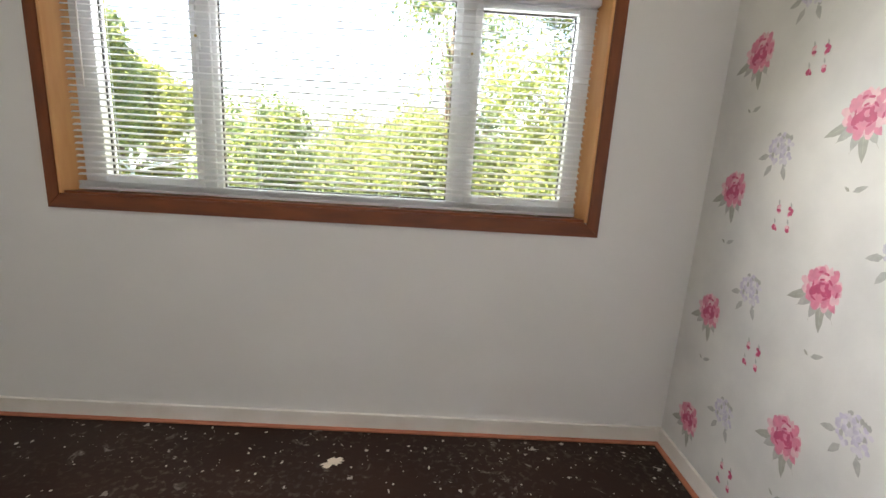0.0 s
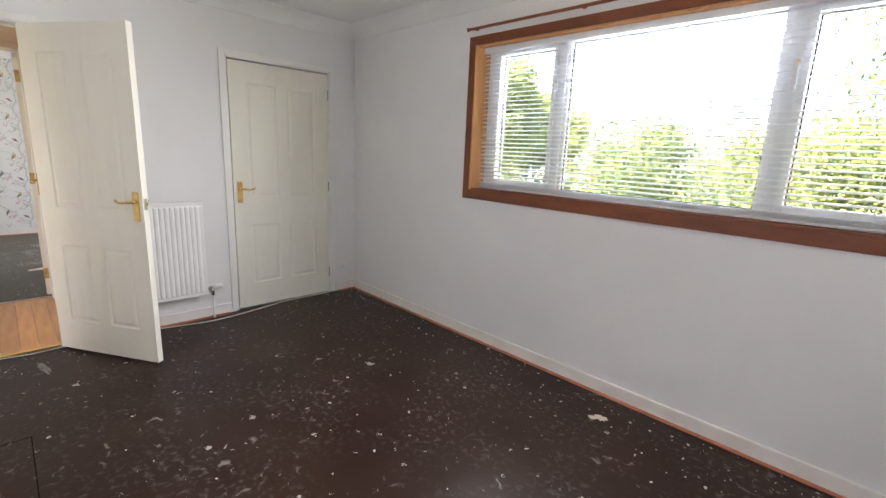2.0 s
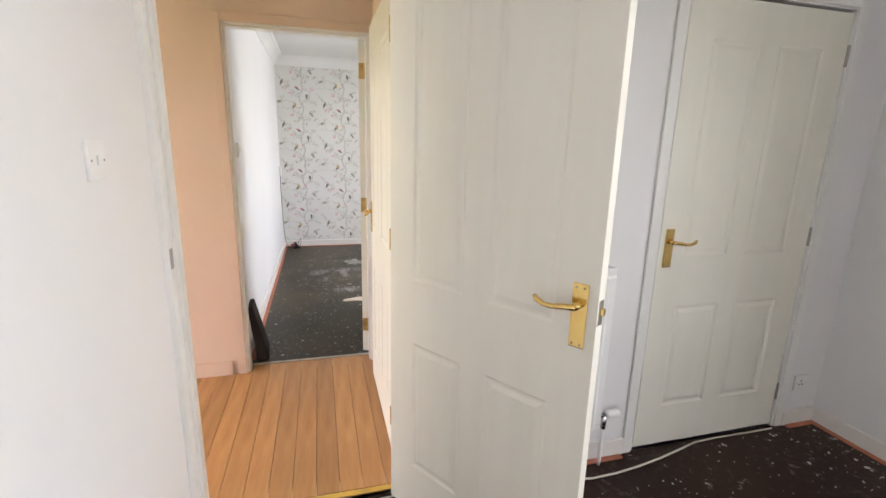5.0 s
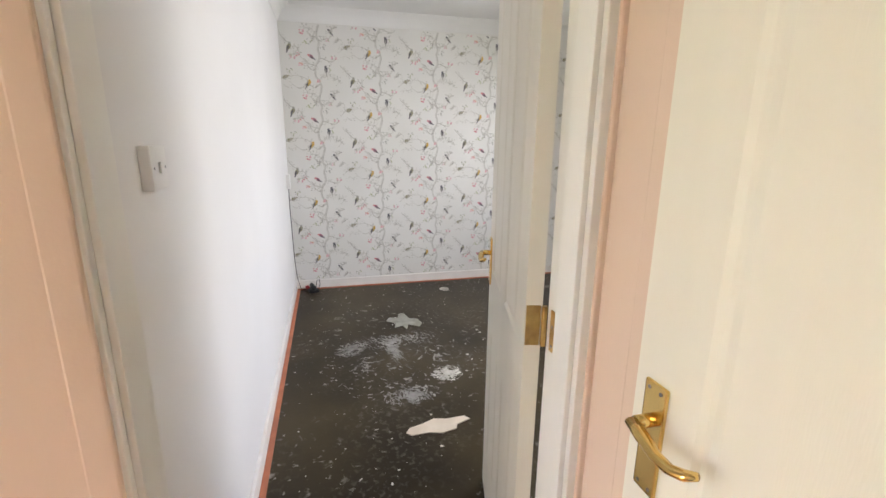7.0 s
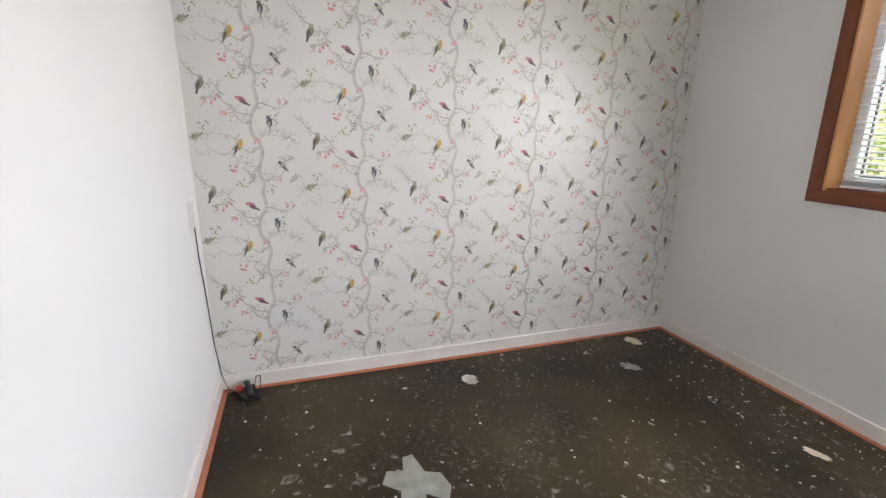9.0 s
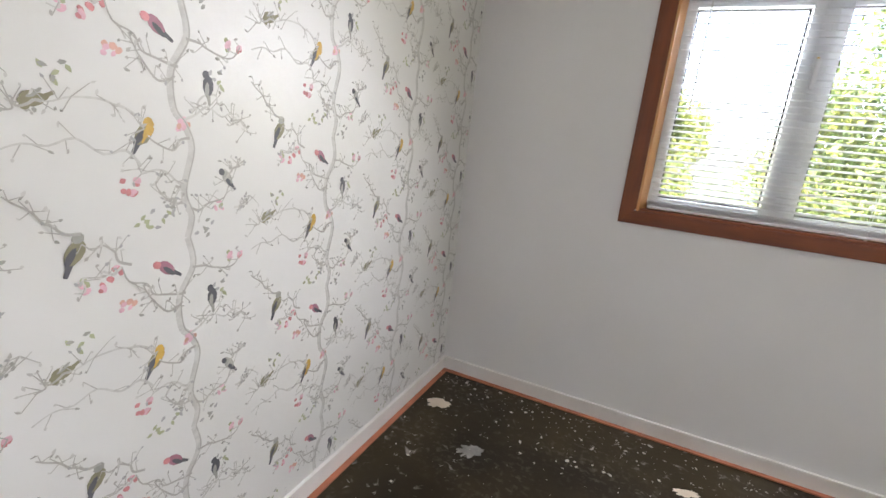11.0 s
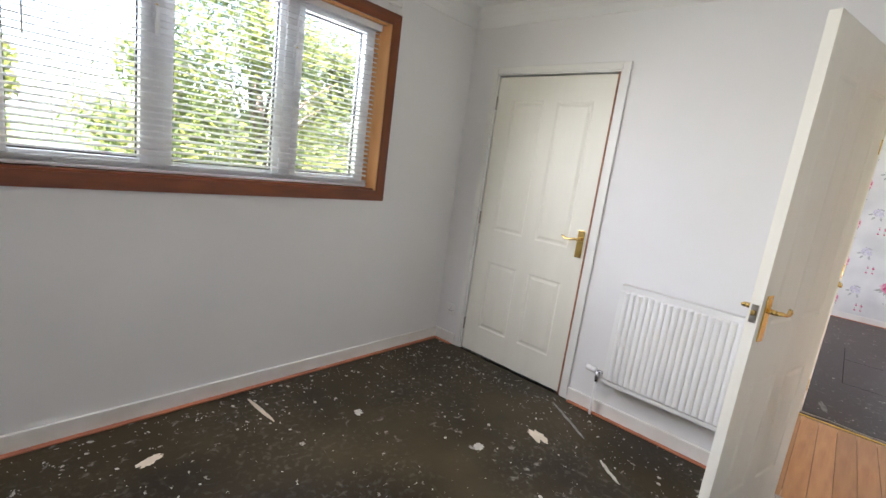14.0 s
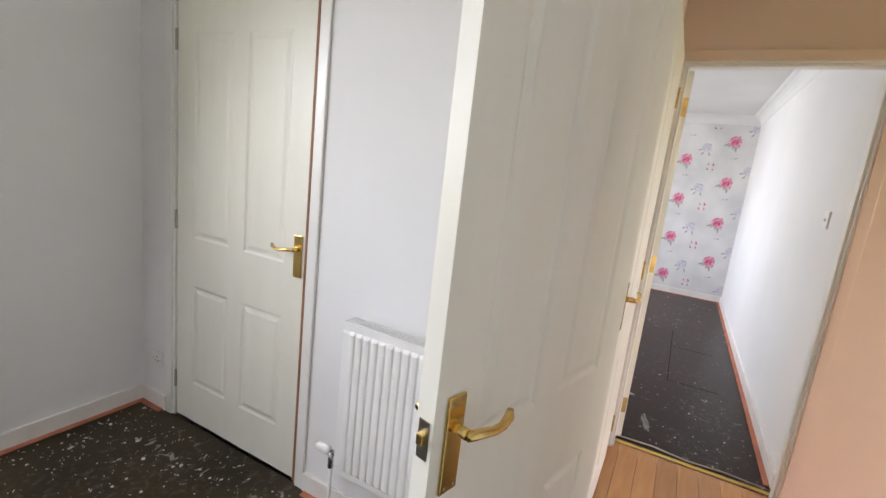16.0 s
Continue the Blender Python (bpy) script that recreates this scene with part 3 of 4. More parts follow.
door("door_1", (-2.797, -0.090), 32.4, 0.765, 1.972, 0.99, False, "white panelled door standing open into the room")
door("door_2", (-4.113, -0.073), 180 - 14.2, 0.722, 1.972, 0.975, True, "white panelled door standing open into the room")
door("door_3", (AX0 - 0.036 + 0.03, 1.877), -90, 0.838, 1.972, 0.99, False, "closed white panelled cupboard door with brass lever", STEEL)
door("door_4", (BX1 + 0.006, 1.884), -90, 0.832, 1.972, 0.99, True, "closed white panelled cupboard door with brass lever", STEEL)


def door_frame(name, x0, x1, hole, face_x, side, stop, mats, jamb=(0.02, 0.03), arch=0.045, left=True, far=None):
    """Lining boards through the wall and architraves on the room's face (and on the far face where asked)."""
    y0, y1, _, top = hole
    root = thing(name, Matrix.Identity(4), "painted timber door frame", "door frame", kind="structure")
    a, b = sorted((x0, x1))
    part("jamb", B(a, b, y0, y0 + jamb[0], 0, top, bevel=0.002), mats[0], root)
    part("jamb", B(a, b, y1 - jamb[1], y1, 0, top, bevel=0.002), mats[0], root)
    part("head", B(a, b, y0 + jamb[0], y1 - jamb[1], top - 0.02, top, bevel=0.002), mats[0], root)
    if stop is not None:
        s0, s1 = stop
        part("door_stop", B(s0, s1, y0 + jamb[0], y0 + jamb[0] + 0.012, 0, top - 0.02, bevel=0.002), mats[0], root)
        part("door_stop", B(s0, s1, y1 - jamb[1] - 0.012, y1 - jamb[1], 0, top - 0.02, bevel=0.002), mats[0], root)
        part("door_stop", B(s0, s1, y0 + jamb[0] + 0.012, y1 - jamb[1] - 0.012, top - 0.032, top - 0.02, bevel=0.002), mats[0], root)
    for fx, sd, m, lf in ((face_x, side, mats[1], left),) + ((far,) if far else ()):
        p, q = sorted((fx, fx + sd * 0.012))
        if lf:
            part("architrave", B(p, q, y0 - arch + 0.012, y0 + 0.012, 0, top + arch - 0.012, bevel=0.004), m, root)
        part("architrave", B(p, q, y1 - 0.012, y1 + arch - 0.012, 0, top + arch - 0.012, bevel=0.004), m, root)
        part("architrave", B(p, q, y0 + 0.012, y1 - 0.012, top - 0.012, top + arch - 0.012, bevel=0.004), m, root)
    return root


f1 = door_frame("door_frame_1", HX1 - 0.004, AX0 + 0.002, DOOR_A, AX0, 1, (HX1 + 0.01, AX0 - 0.045), (GLOSS, GLOSS), left=False, far=(HX1, -1, PEACH, True))
part("strike_plate", B(-2.83, -2.80, DOOR_A[0] + 0.02, DOOR_A[0] + 0.0215, 0.985, 1.05), STEEL, f1, "worn metal strike plate")
door_frame("door_frame_2", BX1 - 0.002, HX0 + 0.004, DOOR_B, BX1, -1, (BX1 + 0.05, HX0 - 0.01), (GLOSS, GLOSS), left=False, far=(HX0, 1, PEACH, True))
door_frame("door_frame_3", AX0 - 0.06, AX0 + 0.002, CUP_A, AX0, 1, None, (GLOSS, GLOSS), jamb=(0.025, 0.025))
door_frame("door_frame_4", BX1 - 0.002, BX1 + 0.075, CUP_B, BX1, -1, None, (GLOSS, GLOSS), jamb=(0.025, 0.025))
part("jamb_edge", B(BX1 - 0.0035, BX1 + 0.07, CUP_B[0] + 0.022, CUP_B[0] + 0.034, 0, CUP_B[3] - 0.02), BARE, bpy.data.objects["door_frame_4"], "bare timber edge of the frame")

hall_door = door("door_5", (HX1 - 0.13, HY1 - 0.0415), 180, 0.762, 1.972, 1.0, False, "closed white panelled door in the hall")
root = thing("door_frame_5", Matrix.Identity(4), "peach painted timber door frame", "door frame", kind="structure")
for x0 in (HX1 - 0.128, HX1 - 0.13 - 0.762 - 0.052):
    part("architrave", B(x0, x0 + 0.05, HY1 - 0.022, HY1 - 0.001, 0, 2.04, bevel=0.004), PEACH, root)
part("architrave", B(HX1 - 0.892, HX1 - 0.13, HY1 - 0.022, HY1 - 0.001, 1.99, 2.04, bevel=0.004), PEACH, root)
for hz in (0.19, 1.0, 1.80):
    for x0, yy, frame_of in ((-4.086, DOOR_B[1], "door_frame_2"), (-2.832, DOOR_A[1], "door_frame_1")):
        plate = part("hinge_leaf", B(x0, x0 + 0.034, yy - 0.0325, yy - 0.03, hz + 0.012 - 0.045, hz + 0.012 + 0.045, bevel=0.0006, segments=1), OLD_BRASS, bpy.data.objects[frame_of], "tarnished brass hinge leaf")
        for dx, dz in ((0.010, -0.032), (0.022, -0.011), (0.010, 0.011), (0.022, 0.032)):
            part("screw", cyl(bmesh.new(), (x0 + dx, yy - 0.0338, hz + 0.012 + dz), (x0 + dx, yy - 0.032, hz + 0.012 + dz), 0.0036, n=8), STEEL, plate)
part("strike_plate", B(-4.075, -4.03, DOOR_B[0] + 0.02, DOOR_B[0] + 0.0215, 1.0, 1.065), STEEL, bpy.data.objects["door_frame_2"], "worn metal strike plate")

# ---- radiators ----
def radiator(m, width, z0, z1, label, flip):
    """Double panel radiator: local x along the wall, y out from it."""
    root = thing("radiator", m, label, "radiator", "panel radiators")
    h = z1 - z0
    bm = bmesh.new()
    n = max(3, round((width - 0.05) / 0.0325))
    step = (width - 0.05) / n
    pts = [(0.0, 0.0935)]
    for k in range(n):
        x = 0.025 + k * step
        pts += [(x + step * 0.08, 0.0935), (x + step * 0.20, 0.0985), (x + step * 0.5, 0.1005), (x + step * 0.80, 0.0985), (x + step * 0.92, 0.0935)]
    pts.append((width, 0.0935))
    lo, hi = z0 + 0.035, z1 - 0.04
    top = [bm.verts.new((x, y, hi)) for x, y in pts]
    bot = [bm.verts.new((x, y, lo)) for x, y in pts]
    tb = [bm.verts.new((x, 0.09, hi + 0.012)) for x, y in pts]
    bb = [bm.verts.new((x, 0.09, lo - 0.012)) for x, y in pts]
    for a, b in ((bot, top), (top, tb), (bb, bot)):
        for i in range(len(pts) - 1):
            bm.faces.new((a[i], a[i + 1], b[i + 1], b[i]))
    bmesh.ops.recalc_face_normals(bm, faces=bm.faces)
    box(bm, 0, width, 0.075, 0.0905, hi + 0.010, z1 - 0.003, bevel=0.004)
    box(bm, 0, width, 0.075, 0.0905, z0, lo - 0.010, bevel=0.004)
    box(bm, 0.0, width, 0.072, 0.0885, lo - 0.012, hi + 0.012)
    part("front_panel", bm, RAD, root, "ribbed white steel panel")
    part("back_panel", B(0, width, 0.03, 0.04, z0, z1 - 0.006, bevel=0.003), RAD, root)
    part("convector", B(0.02, width - 0.02, 0.042, 0.07, z0 + 0.03, z1 - 0.03), GRILLE_DARK, root, "dark convector fins")
    for x in (-0.002, width - 0.001):
        part("side_panel", B(x, x + 0.003, 0.028, 0.09, z0 + 0.01, z1, bevel=0.001), RAD, root)
    part("grille_rail", B(0, width, 0.028, 0.034, z1 - 0.004, z1, bevel=0.001), RAD, root)
    part("grille_rail", B(0, width, 0.084, 0.092, z1 - 0.004, z1, bevel=0.001), RAD, root)
    me = mesh_of(B(-0.0022, 0.0022, 0.034, 0.084, z1 - 0.004, z1 - 0.001), RAD, "grille_slat")
    k = 0.008
    while k < width:
        shared("grille_slat", me, root, pose(k, 0, 0))
        k += 0.0115
    for x in (0.08, width - 0.08):
        part("wall_bracket", B(x - 0.015, x + 0.015, -0.0, 0.03, z0 + 0.1, z1 - 0.1), RAD, root)
    vx = -0.065 if flip else width + 0.065
    sx = -1 if flip else 1
    bm = bmesh.new()
    tube(bm, [(0 if flip else width, 0.055, z0 + 0.045), (vx - sx * 0.018, 0.055, z0 + 0.045)], 0.009, 12)
    tube(bm, [(vx - sx * 0.02, 0.055, z0 + 0.045), (vx - sx * 0.02, 0.055, z0 - 0.02)], 0.0115, 12)
    part("valve_body", bm, CHROME, root, "dull chrome radiator valve", True)
    bm = bmesh.new()
    tube(bm, [(vx - sx * 0.012, 0.055, z0 + 0.046), (vx - sx * 0.005, 0.055, z0 + 0.046), (vx + sx * 0.045, 0.055, z0 + 0.046), (vx + sx * 0.052, 0.055, z0 + 0.046)], [0.012, 0.0185, 0.0195, 0.014], 16)
    part("valve_head", bm, PLASTIC, root, "white thermostatic valve head", True)
    part("pipe", tube(bmesh.new(), [(vx - sx * 0.02, 0.055, z0 - 0.01), (vx - sx * 0.02, 0.055, 0.03), (vx - sx * 0.02, 0.05, 0.0)], 0.0075, 10), RAD, root, "white painted pipe", True)
    return root


radiator(pose(AX0, 0.772, 0, 0, 0, -90), 0.68, 0.21, 0.935, "tall ribbed white panel radiator beside the cupboard door", True)
radiator(pose(BX1, 0.105, 0, 0, 0, 90), 0.66, 0.235, 0.83, "low ribbed white panel radiator under bare wall", False)

# ---- hall floor ----
hall = structure("floor_3", B(HX0 - 0.09, HX1 + 0.06, HY0, HY1, -0.1, -0.006), UNDER, "varnished golden floorboards", "floor")
bw = 0.0945
me = mesh_of(B(0, HX1 - HX0 + 0.148, 0.0008, bw - 0.0012, -0.005, 0.003, bevel=0.0012, segments=1), BOARD, "floorboard")
y = -0.035 - bw
while y > HY0 - bw:
    ob = shared("floorboard", me, hall, pose(HX0 - 0.088, y, 0))
    y -= bw
strip = tagged(part("threshold_strip", B(-2.842, -2.815, DOOR_A[0] + 0.022, DOOR_A[1] - 0.035, 0.0035, 0.0075, bevel=0.0012), YELLOW), "yellow strip across the doorway floor", "threshold strip")
tagged(part("threshold_strip", B(-4.09, -4.068, DOOR_B[0] + 0.022, DOOR_B[1] - 0.035, 0.0035, 0.007, bevel=0.0012), FLAKE), "pale strip across the doorway floor", "threshold strip")

# ---- electrical fittings ----
def fitting(name, m, w, h, depth, mat, label, category, rockers=0, holes=0):
    """A plate on a wall: local x along the wall, y out from it, its centre at the origin."""
    root = thing(name, m, label, category)
    part("plate", B(-w / 2, w / 2, 0, depth, -h / 2, h / 2, bevel=min(0.003, depth * 0.4)), mat, root)
    for k in range(rockers):
        x = (k - (rockers - 1) / 2) * 0.025
        part("rocker", B(x - 0.006, x + 0.006, depth - 0.001, depth + 0.005, -0.011, 0.011, bevel=0.002), mat, root)
    for k in range(holes):
        x = (k - (holes - 1) / 2) * 0.062
        for dx, dz, sx, sz in ((0, 0.012, 0.0028, 0.0045), (-0.011, -0.008, 0.0045, 0.0025), (0.011, -0.008, 0.0045, 0.0025)):
            part("pin_slot", B(x + dx - sx, x + dx + sx, depth - 0.0005, depth + 0.0006, dz - sz, dz + sz), BLACK, root)
    for dx in (-w / 2 + 0.012, w / 2 - 0.012):
        part("screw", cyl(bmesh.new(), (dx, depth - 0.0005, 0), (dx, depth + 0.001, 0), 0.003, n=8), CHROME, root)
    return root


fitting("light_switch", pose(-2.43, Y0, 1.343), 0.086, 0.086, 0.009, PLASTIC, "white light switch on the wall", "switch", rockers=1)
fitting("light_switch", pose(-4.315, Y0, 1.335), 0.086, 0.086, 0.022, PLASTIC, "white light switch by the doorway", "switch", rockers=1)
fitting("wall_socket", pose(AX0, 2.02, 0.235, 0, 0, -90), 0.086, 0.086, 0.009, PLASTIC, "white wall socket beside the cupboard", "socket", holes=1)
fitting("wall_socket", pose(BX1, 2.03, 0.262, 0, 0, 90), 0.086, 0.086, 0.009, PLASTIC, "white wall socket beside the cupboard", "socket", holes=1)
fitting("junction_box", pose(-7.37, Y0, 1.02), 0.07, 0.12, 0.028, PLASTIC, "white cable box on the wall", "cable box")

# telephone lead and small black-and-red device on the floor
root = thing("telephone", pose(-7.44, -0.69, 0, 0, 0, 20), "black and red small device on the floor", "device")
part("base", B(-0.06, 0.06, -0.045, 0.045, 0, 0.032, bevel=0.012), BLACK, root)
part("handset", tube(bmesh.new(), [(-0.06, 0.01, 0.045), (-0.02, 0.0, 0.066), (0.03, 0.0, 0.062), (0.075, -0.01, 0.04)], [0.018, 0.013, 0.013, 0.02], 10), BLACK, root, "", True)
part("red_panel", B(-0.058, -0.015, -0.05, -0.02, 0.022, 0.048, bevel=0.005), RED, root, "red plastic panel")
part("loop", tube(bmesh.new(), [(0.0, 0.03, 0.03), (-0.02, 0.05, 0.09), (0.03, 0.06, 0.115), (0.06, 0.05, 0.07), (0.06, 0.03, 0.02)], 0.003, 6), BLACK, root, "looped black lead", True)
lead = tagged(part("cable", tube(bmesh.new(), [(-7.37, Y0 + 0.012, 0.965), (-7.40, Y0 + 0.008, 0.8), (-7.455, Y0 + 0.008, 0.55), (-7.475, Y0 + 0.012, 0.3), (-7.50, Y0 + 0.024, 0.11), (-7.50, Y0 + 0.05, 0.014), (-7.475, Y0 + 0.11, 0.004), (-7.455, Y0 + 0.14, 0.012)], 0.0032, 8), BLACK, smooth=True), "thin black cable hanging down the wall", "cable")
cab = [(-2.774, -0.02), (-2.77, 0.2), (-2.74, 0.42), (-2.70, 0.6), (-2.672, 0.733), (-2.675, 0.86), (-2.69, 0.99), (-2.715, 1.13), (-2.745, 1.26), (-2.772, 1.37), (-2.778, 1.5), (-2.775, 1.7), (-2.775, 1.86)]
tagged(part("cable", tube(bmesh.new(), [(x, yy, 0.006) for x, yy in cab], 0.0045, 8), CREAM_CABLE, smooth=True), "loose cream cable lying on the floor", "cable")
tagged(part("cable", tube(bmesh.new(), [(-2.80, -0.80, 0.0125), (-2.775, -0.62, 0.006), (-2.79, -0.45, 0.006), (-2.762, -0.28, 0.006), (-2.775, -0.1, 0.006), (-2.774, -0.03, 0.006)], 0.0042, 8), CREAM_CABLE, smooth=True), "loose cream cable across the doorway floor", "cable")

# dark bag leaning in the doorway
bm = bmesh.new()
box(bm, -0.12, 0.12, -0.03, 0.03, 0, 0.37, bevel=0.018, segments=3)
for v in bm.verts:
    k = v.co.z / 0.37
    v.co.x *= 1 - 0.25 * k
    v.co.y *= 1.25 - 0.75 * k
    v.co += Vector((noise.noise(v.co * 9) * 0.01, noise.noise(v.co * 11 + Vector((3, 0, 0))) * 0.006, 0))
bag = tagged(part("folded_bag", bm, FABRIC, smooth=True), "folded black bag leaning on the wall by the doorway", "bag")
bag.matrix_basis = pose(-4.235, -0.755, 0.0, 9, 0, 4)

# ---- wallpaper prints ----
class Print:
    """Flat printed shapes in (u, v) on a wall; each shape a hair above the one before."""
    def __init__(self):
        self.v, self.f, self.m, self.k = [], [], [], 0

    def poly(self, pts, ink):
        n = len(self.v)
        d = 0.0008 + 0.000004 * (self.k % 220)
        self.k += 1
        self.v += [(u, w, d) for u, w in pts]
        self.f.append(tuple(range(n, n + len(pts))))
        self.m.append(ink)

    def blob(self, u, v, a, b, turn, ink, n=9, rough=0.12, rng=random):
        c, s = math.cos(turn), math.sin(turn)
        pts = []
        for k in range(n):
            q = k * math.tau / n
            r = 1 + rng.uniform(-rough, rough)
            x, y = a * r * math.cos(q), b * r * math.sin(q)
            pts.append((u + x * c - y * s, v + x * s + y * c))
        self.poly(pts, ink)

    def leaf(self, u, v, length, width, turn, ink):
        c, s = math.cos(turn), math.sin(turn)
        self.poly([(u + x * c - y * s, v + x * s + y * c) for x, y in ((0, 0), (length * 0.35, width / 2), (length * 0.75, width * 0.32), (length, 0), (length * 0.7, -width * 0.34), (length * 0.3, -width / 2))], ink)

    def line(self, pts, w0, w1, ink):
        for i in range(len(pts) - 1):
            (x0, y0), (x1, y1) = pts[i], pts[i + 1]
            d = math.hypot(x1 - x0, y1 - y0) or 1e-6
            nx, ny = -(y1 - y0) / d, (x1 - x0) / d
            a = (w0 + (w1 - w0) * i / (len(pts) - 1)) / 2
            b = (w0 + (w1 - w0) * (i + 1) / (len(pts) - 1)) / 2
            self.poly([(x0 + nx * a, y0 + ny * a), (x0 - nx * a, y0 - ny * a), (x1 - nx * b, y1 - ny * b), (x1 + nx * b, y1 + ny * b)], ink)


def tile_print(name, motif, pu, pv, u_off, v_off, umin, umax, vmin, vmax, parent, place, label, gap=0.004):
    """Repeats a motif in half-drop columns over a wall, keeping shapes inside the wall's edges."""
    verts, faces, mats = [], [], []
    for i in range(-1, int((umax - umin) / pu) + 3):
        for j in range(-2, int((vmax - vmin) / pv) + 3):
            du = u_off + i * pu + math.floor((umin - u_off) / pu) * pu
            col = i + math.floor((umin - u_off) / pu)
            dv = v_off + (j + (0.5 if col % 2 else 0.0)) * pv + math.floor((vmin - v_off) / pv) * pv
            for f, k in zip(motif.f, motif.m):
                pts = [(motif.v[q][0] + du, motif.v[q][1] + dv, motif.v[q][2]) for q in f]
                if all(umin + gap < p[0] < umax - gap and vmin + gap < p[1] < vmax - gap for p in pts):
                    n = len(verts)
                    verts += [place(*p) for p in pts]
                    faces.append(tuple(range(n, n + len(pts))))
                    mats.append(k)
    me = bpy.data.meshes.new(name)
    me.from_pydata(verts, [], faces)
    for m in INK:
        me.materials.append(m)
    me.polygons.foreach_set("material_index", mats)
    ob = new(name, me)
    ob.parent = parent
    return tagged(ob, label, kind="stuff")


BR, BP, LG, CO, RE, YE, OL, SL, PL, GR, PK, PD, PP, LI, LP, GL = range(16)
rng = random.Random(11)
bird_free = Print()


def wander(a, b, sag, n=7):
    """A crooked twig from a to b."""
    out = []
    for k in range(n):
        t = k / (n - 1)
        j = 0 if k in (0, n - 1) else 0.013
        out.append((a[0] + (b[0] - a[0]) * t + rng.uniform(-j, j), a[1] + (b[1] - a[1]) * t + sag * math.sin(t * math.pi) + rng.uniform(-j, j)))
    return out


P = bird_free
trunk = [(0.0, 0.256), (0.012, 0.185), (-0.026, 0.11), (-0.024, 0.034), (0.0, 0.0), (0.017, -0.055), (-0.006, -0.15), (0.012, -0.21), (0.0, -0.26)]


def smooth_line(pts, per=5):
    """Points of a soft curve through pts."""
    out = []
    for i in range(len(pts) - 1):
        a, b, c, d = pts[max(i - 1, 0)], pts[i], pts[i + 1], pts[min(i + 2, len(pts) - 1)]
        for k in range(per):
            t = k / per
            out.append(tuple(0.5 * (2 * b[j] + (c[j] - a[j]) * t + (2 * a[j] - 5 * b[j] + 4 * c[j] - d[j]) * t * t + (3 * b[j] - a[j] - 3 * c[j] + d[j]) * t ** 3) for j in (0, 1)))
    return out + [pts[-1]]


trunk = smooth_line(trunk)
P.line(trunk, 0.017, 0.017, BP)
P.line([(x + 0.006, z) for x, z in trunk], 0.003, 0.003, BR)
twigs = [((-0.01, 0.12), (-0.15, 0.215), -0.03), ((-0.02, 0.1), (-0.11, 0.165), -0.03), ((0.01, 0.18), (0.15, 0.19), -0.02), ((0.0, 0.01), (0.13, 0.02), 0.02), ((0.012, 0.03), (0.10, 0.06), 0.012),
         ((0.012, -0.03), (-0.10, 0.0), -0.03), ((-0.09, 0.0), (-0.26, 0.02), 0.03), ((0.0, -0.14), (-0.13, -0.10), 0.012), ((-0.10, -0.09), (-0.33, -0.065), 0.03), ((0.0, -0.18), (-0.07, -0.125), -0.02),
         ((0.01, -0.19), (0.13, -0.12), -0.02), ((0.1, -0.13), (0.16, -0.08), 0.0), ((-0.13, -0.3), (-0.22, -0.24), 0.0), ((-0.26, 0.02), (-0.32, 0.0), 0.0), ((0.13, 0.02), (0.18, -0.01), 0.01), ((-0.15, 0.215), (-0.24, 0.18), 0.01), ((-0.22, -0.22), (-0.33, -0.14), 0.0), ((0.13, -0.2), (0.2, -0.17), 0.01)]
for a, b, s in twigs:
    w = wander(a, b, s)
    w = smooth_line(w, 3)
    P.line(w, 0.0062, 0.0026, BP if s > 0 else BR)
    for q in w[2:]:
        for k in range(rng.choice((0, 0, 1, 1, 2))):
            tip = (q[0] + rng.uniform(-0.034, 0.034), q[1] + rng.uniform(-0.03, 0.034))
            P.line([q, tip], 0.0022, 0.0016, BR)
            P.leaf(tip[0], tip[1], rng.uniform(0.005, 0.014), rng.uniform(0.004, 0.008), rng.uniform(0, 6.28), rng.choice((LG, BR, BP, GL, BP)))
for u, v in ((-0.06, -0.19), (-0.09, -0.21), (0.08, 0.11), (0.04, -0.24), (-0.24, 0.08)):
    for k in range(7):
        P.leaf(u + rng.uniform(-0.022, 0.022), v + rng.uniform(-0.02, 0.02), 0.016, 0.009, rng.uniform(0, 6.28), rng.choice((GR, LG, GL)))
for u, v, ink, n, sp in ((0.0, 0.0, CO, 9, 0.018), (-0.127, -0.136, RE, 8, 0.02), (-0.158, 0.204, RE, 6, 0.016), (-0.15, 0.128, CO, 5, 0.012), (-0.137, -0.383 + 0.516, CO, 3, 0.01), (0.146, 0.182, RE, 4, 0.011), (0.09, -0.19, GR, 4, 0.014), (-0.19, 0.175, RE, 4, 0.012), (0.115, 0.19, GR, 5, 0.014), (-0.225, 0.19, GR, 5, 0.016)):
    for k in range(n):
        P.blob(u + rng.uniform(-sp, sp), v + rng.uniform(-sp * 0.8, sp * 0.8), rng.uniform(0.005, 0.010), rng.uniform(0.004, 0.007), rng.uniform(0, 3.1), ink if rng.random() < 0.6 else PP, 8, 0.18, rng)


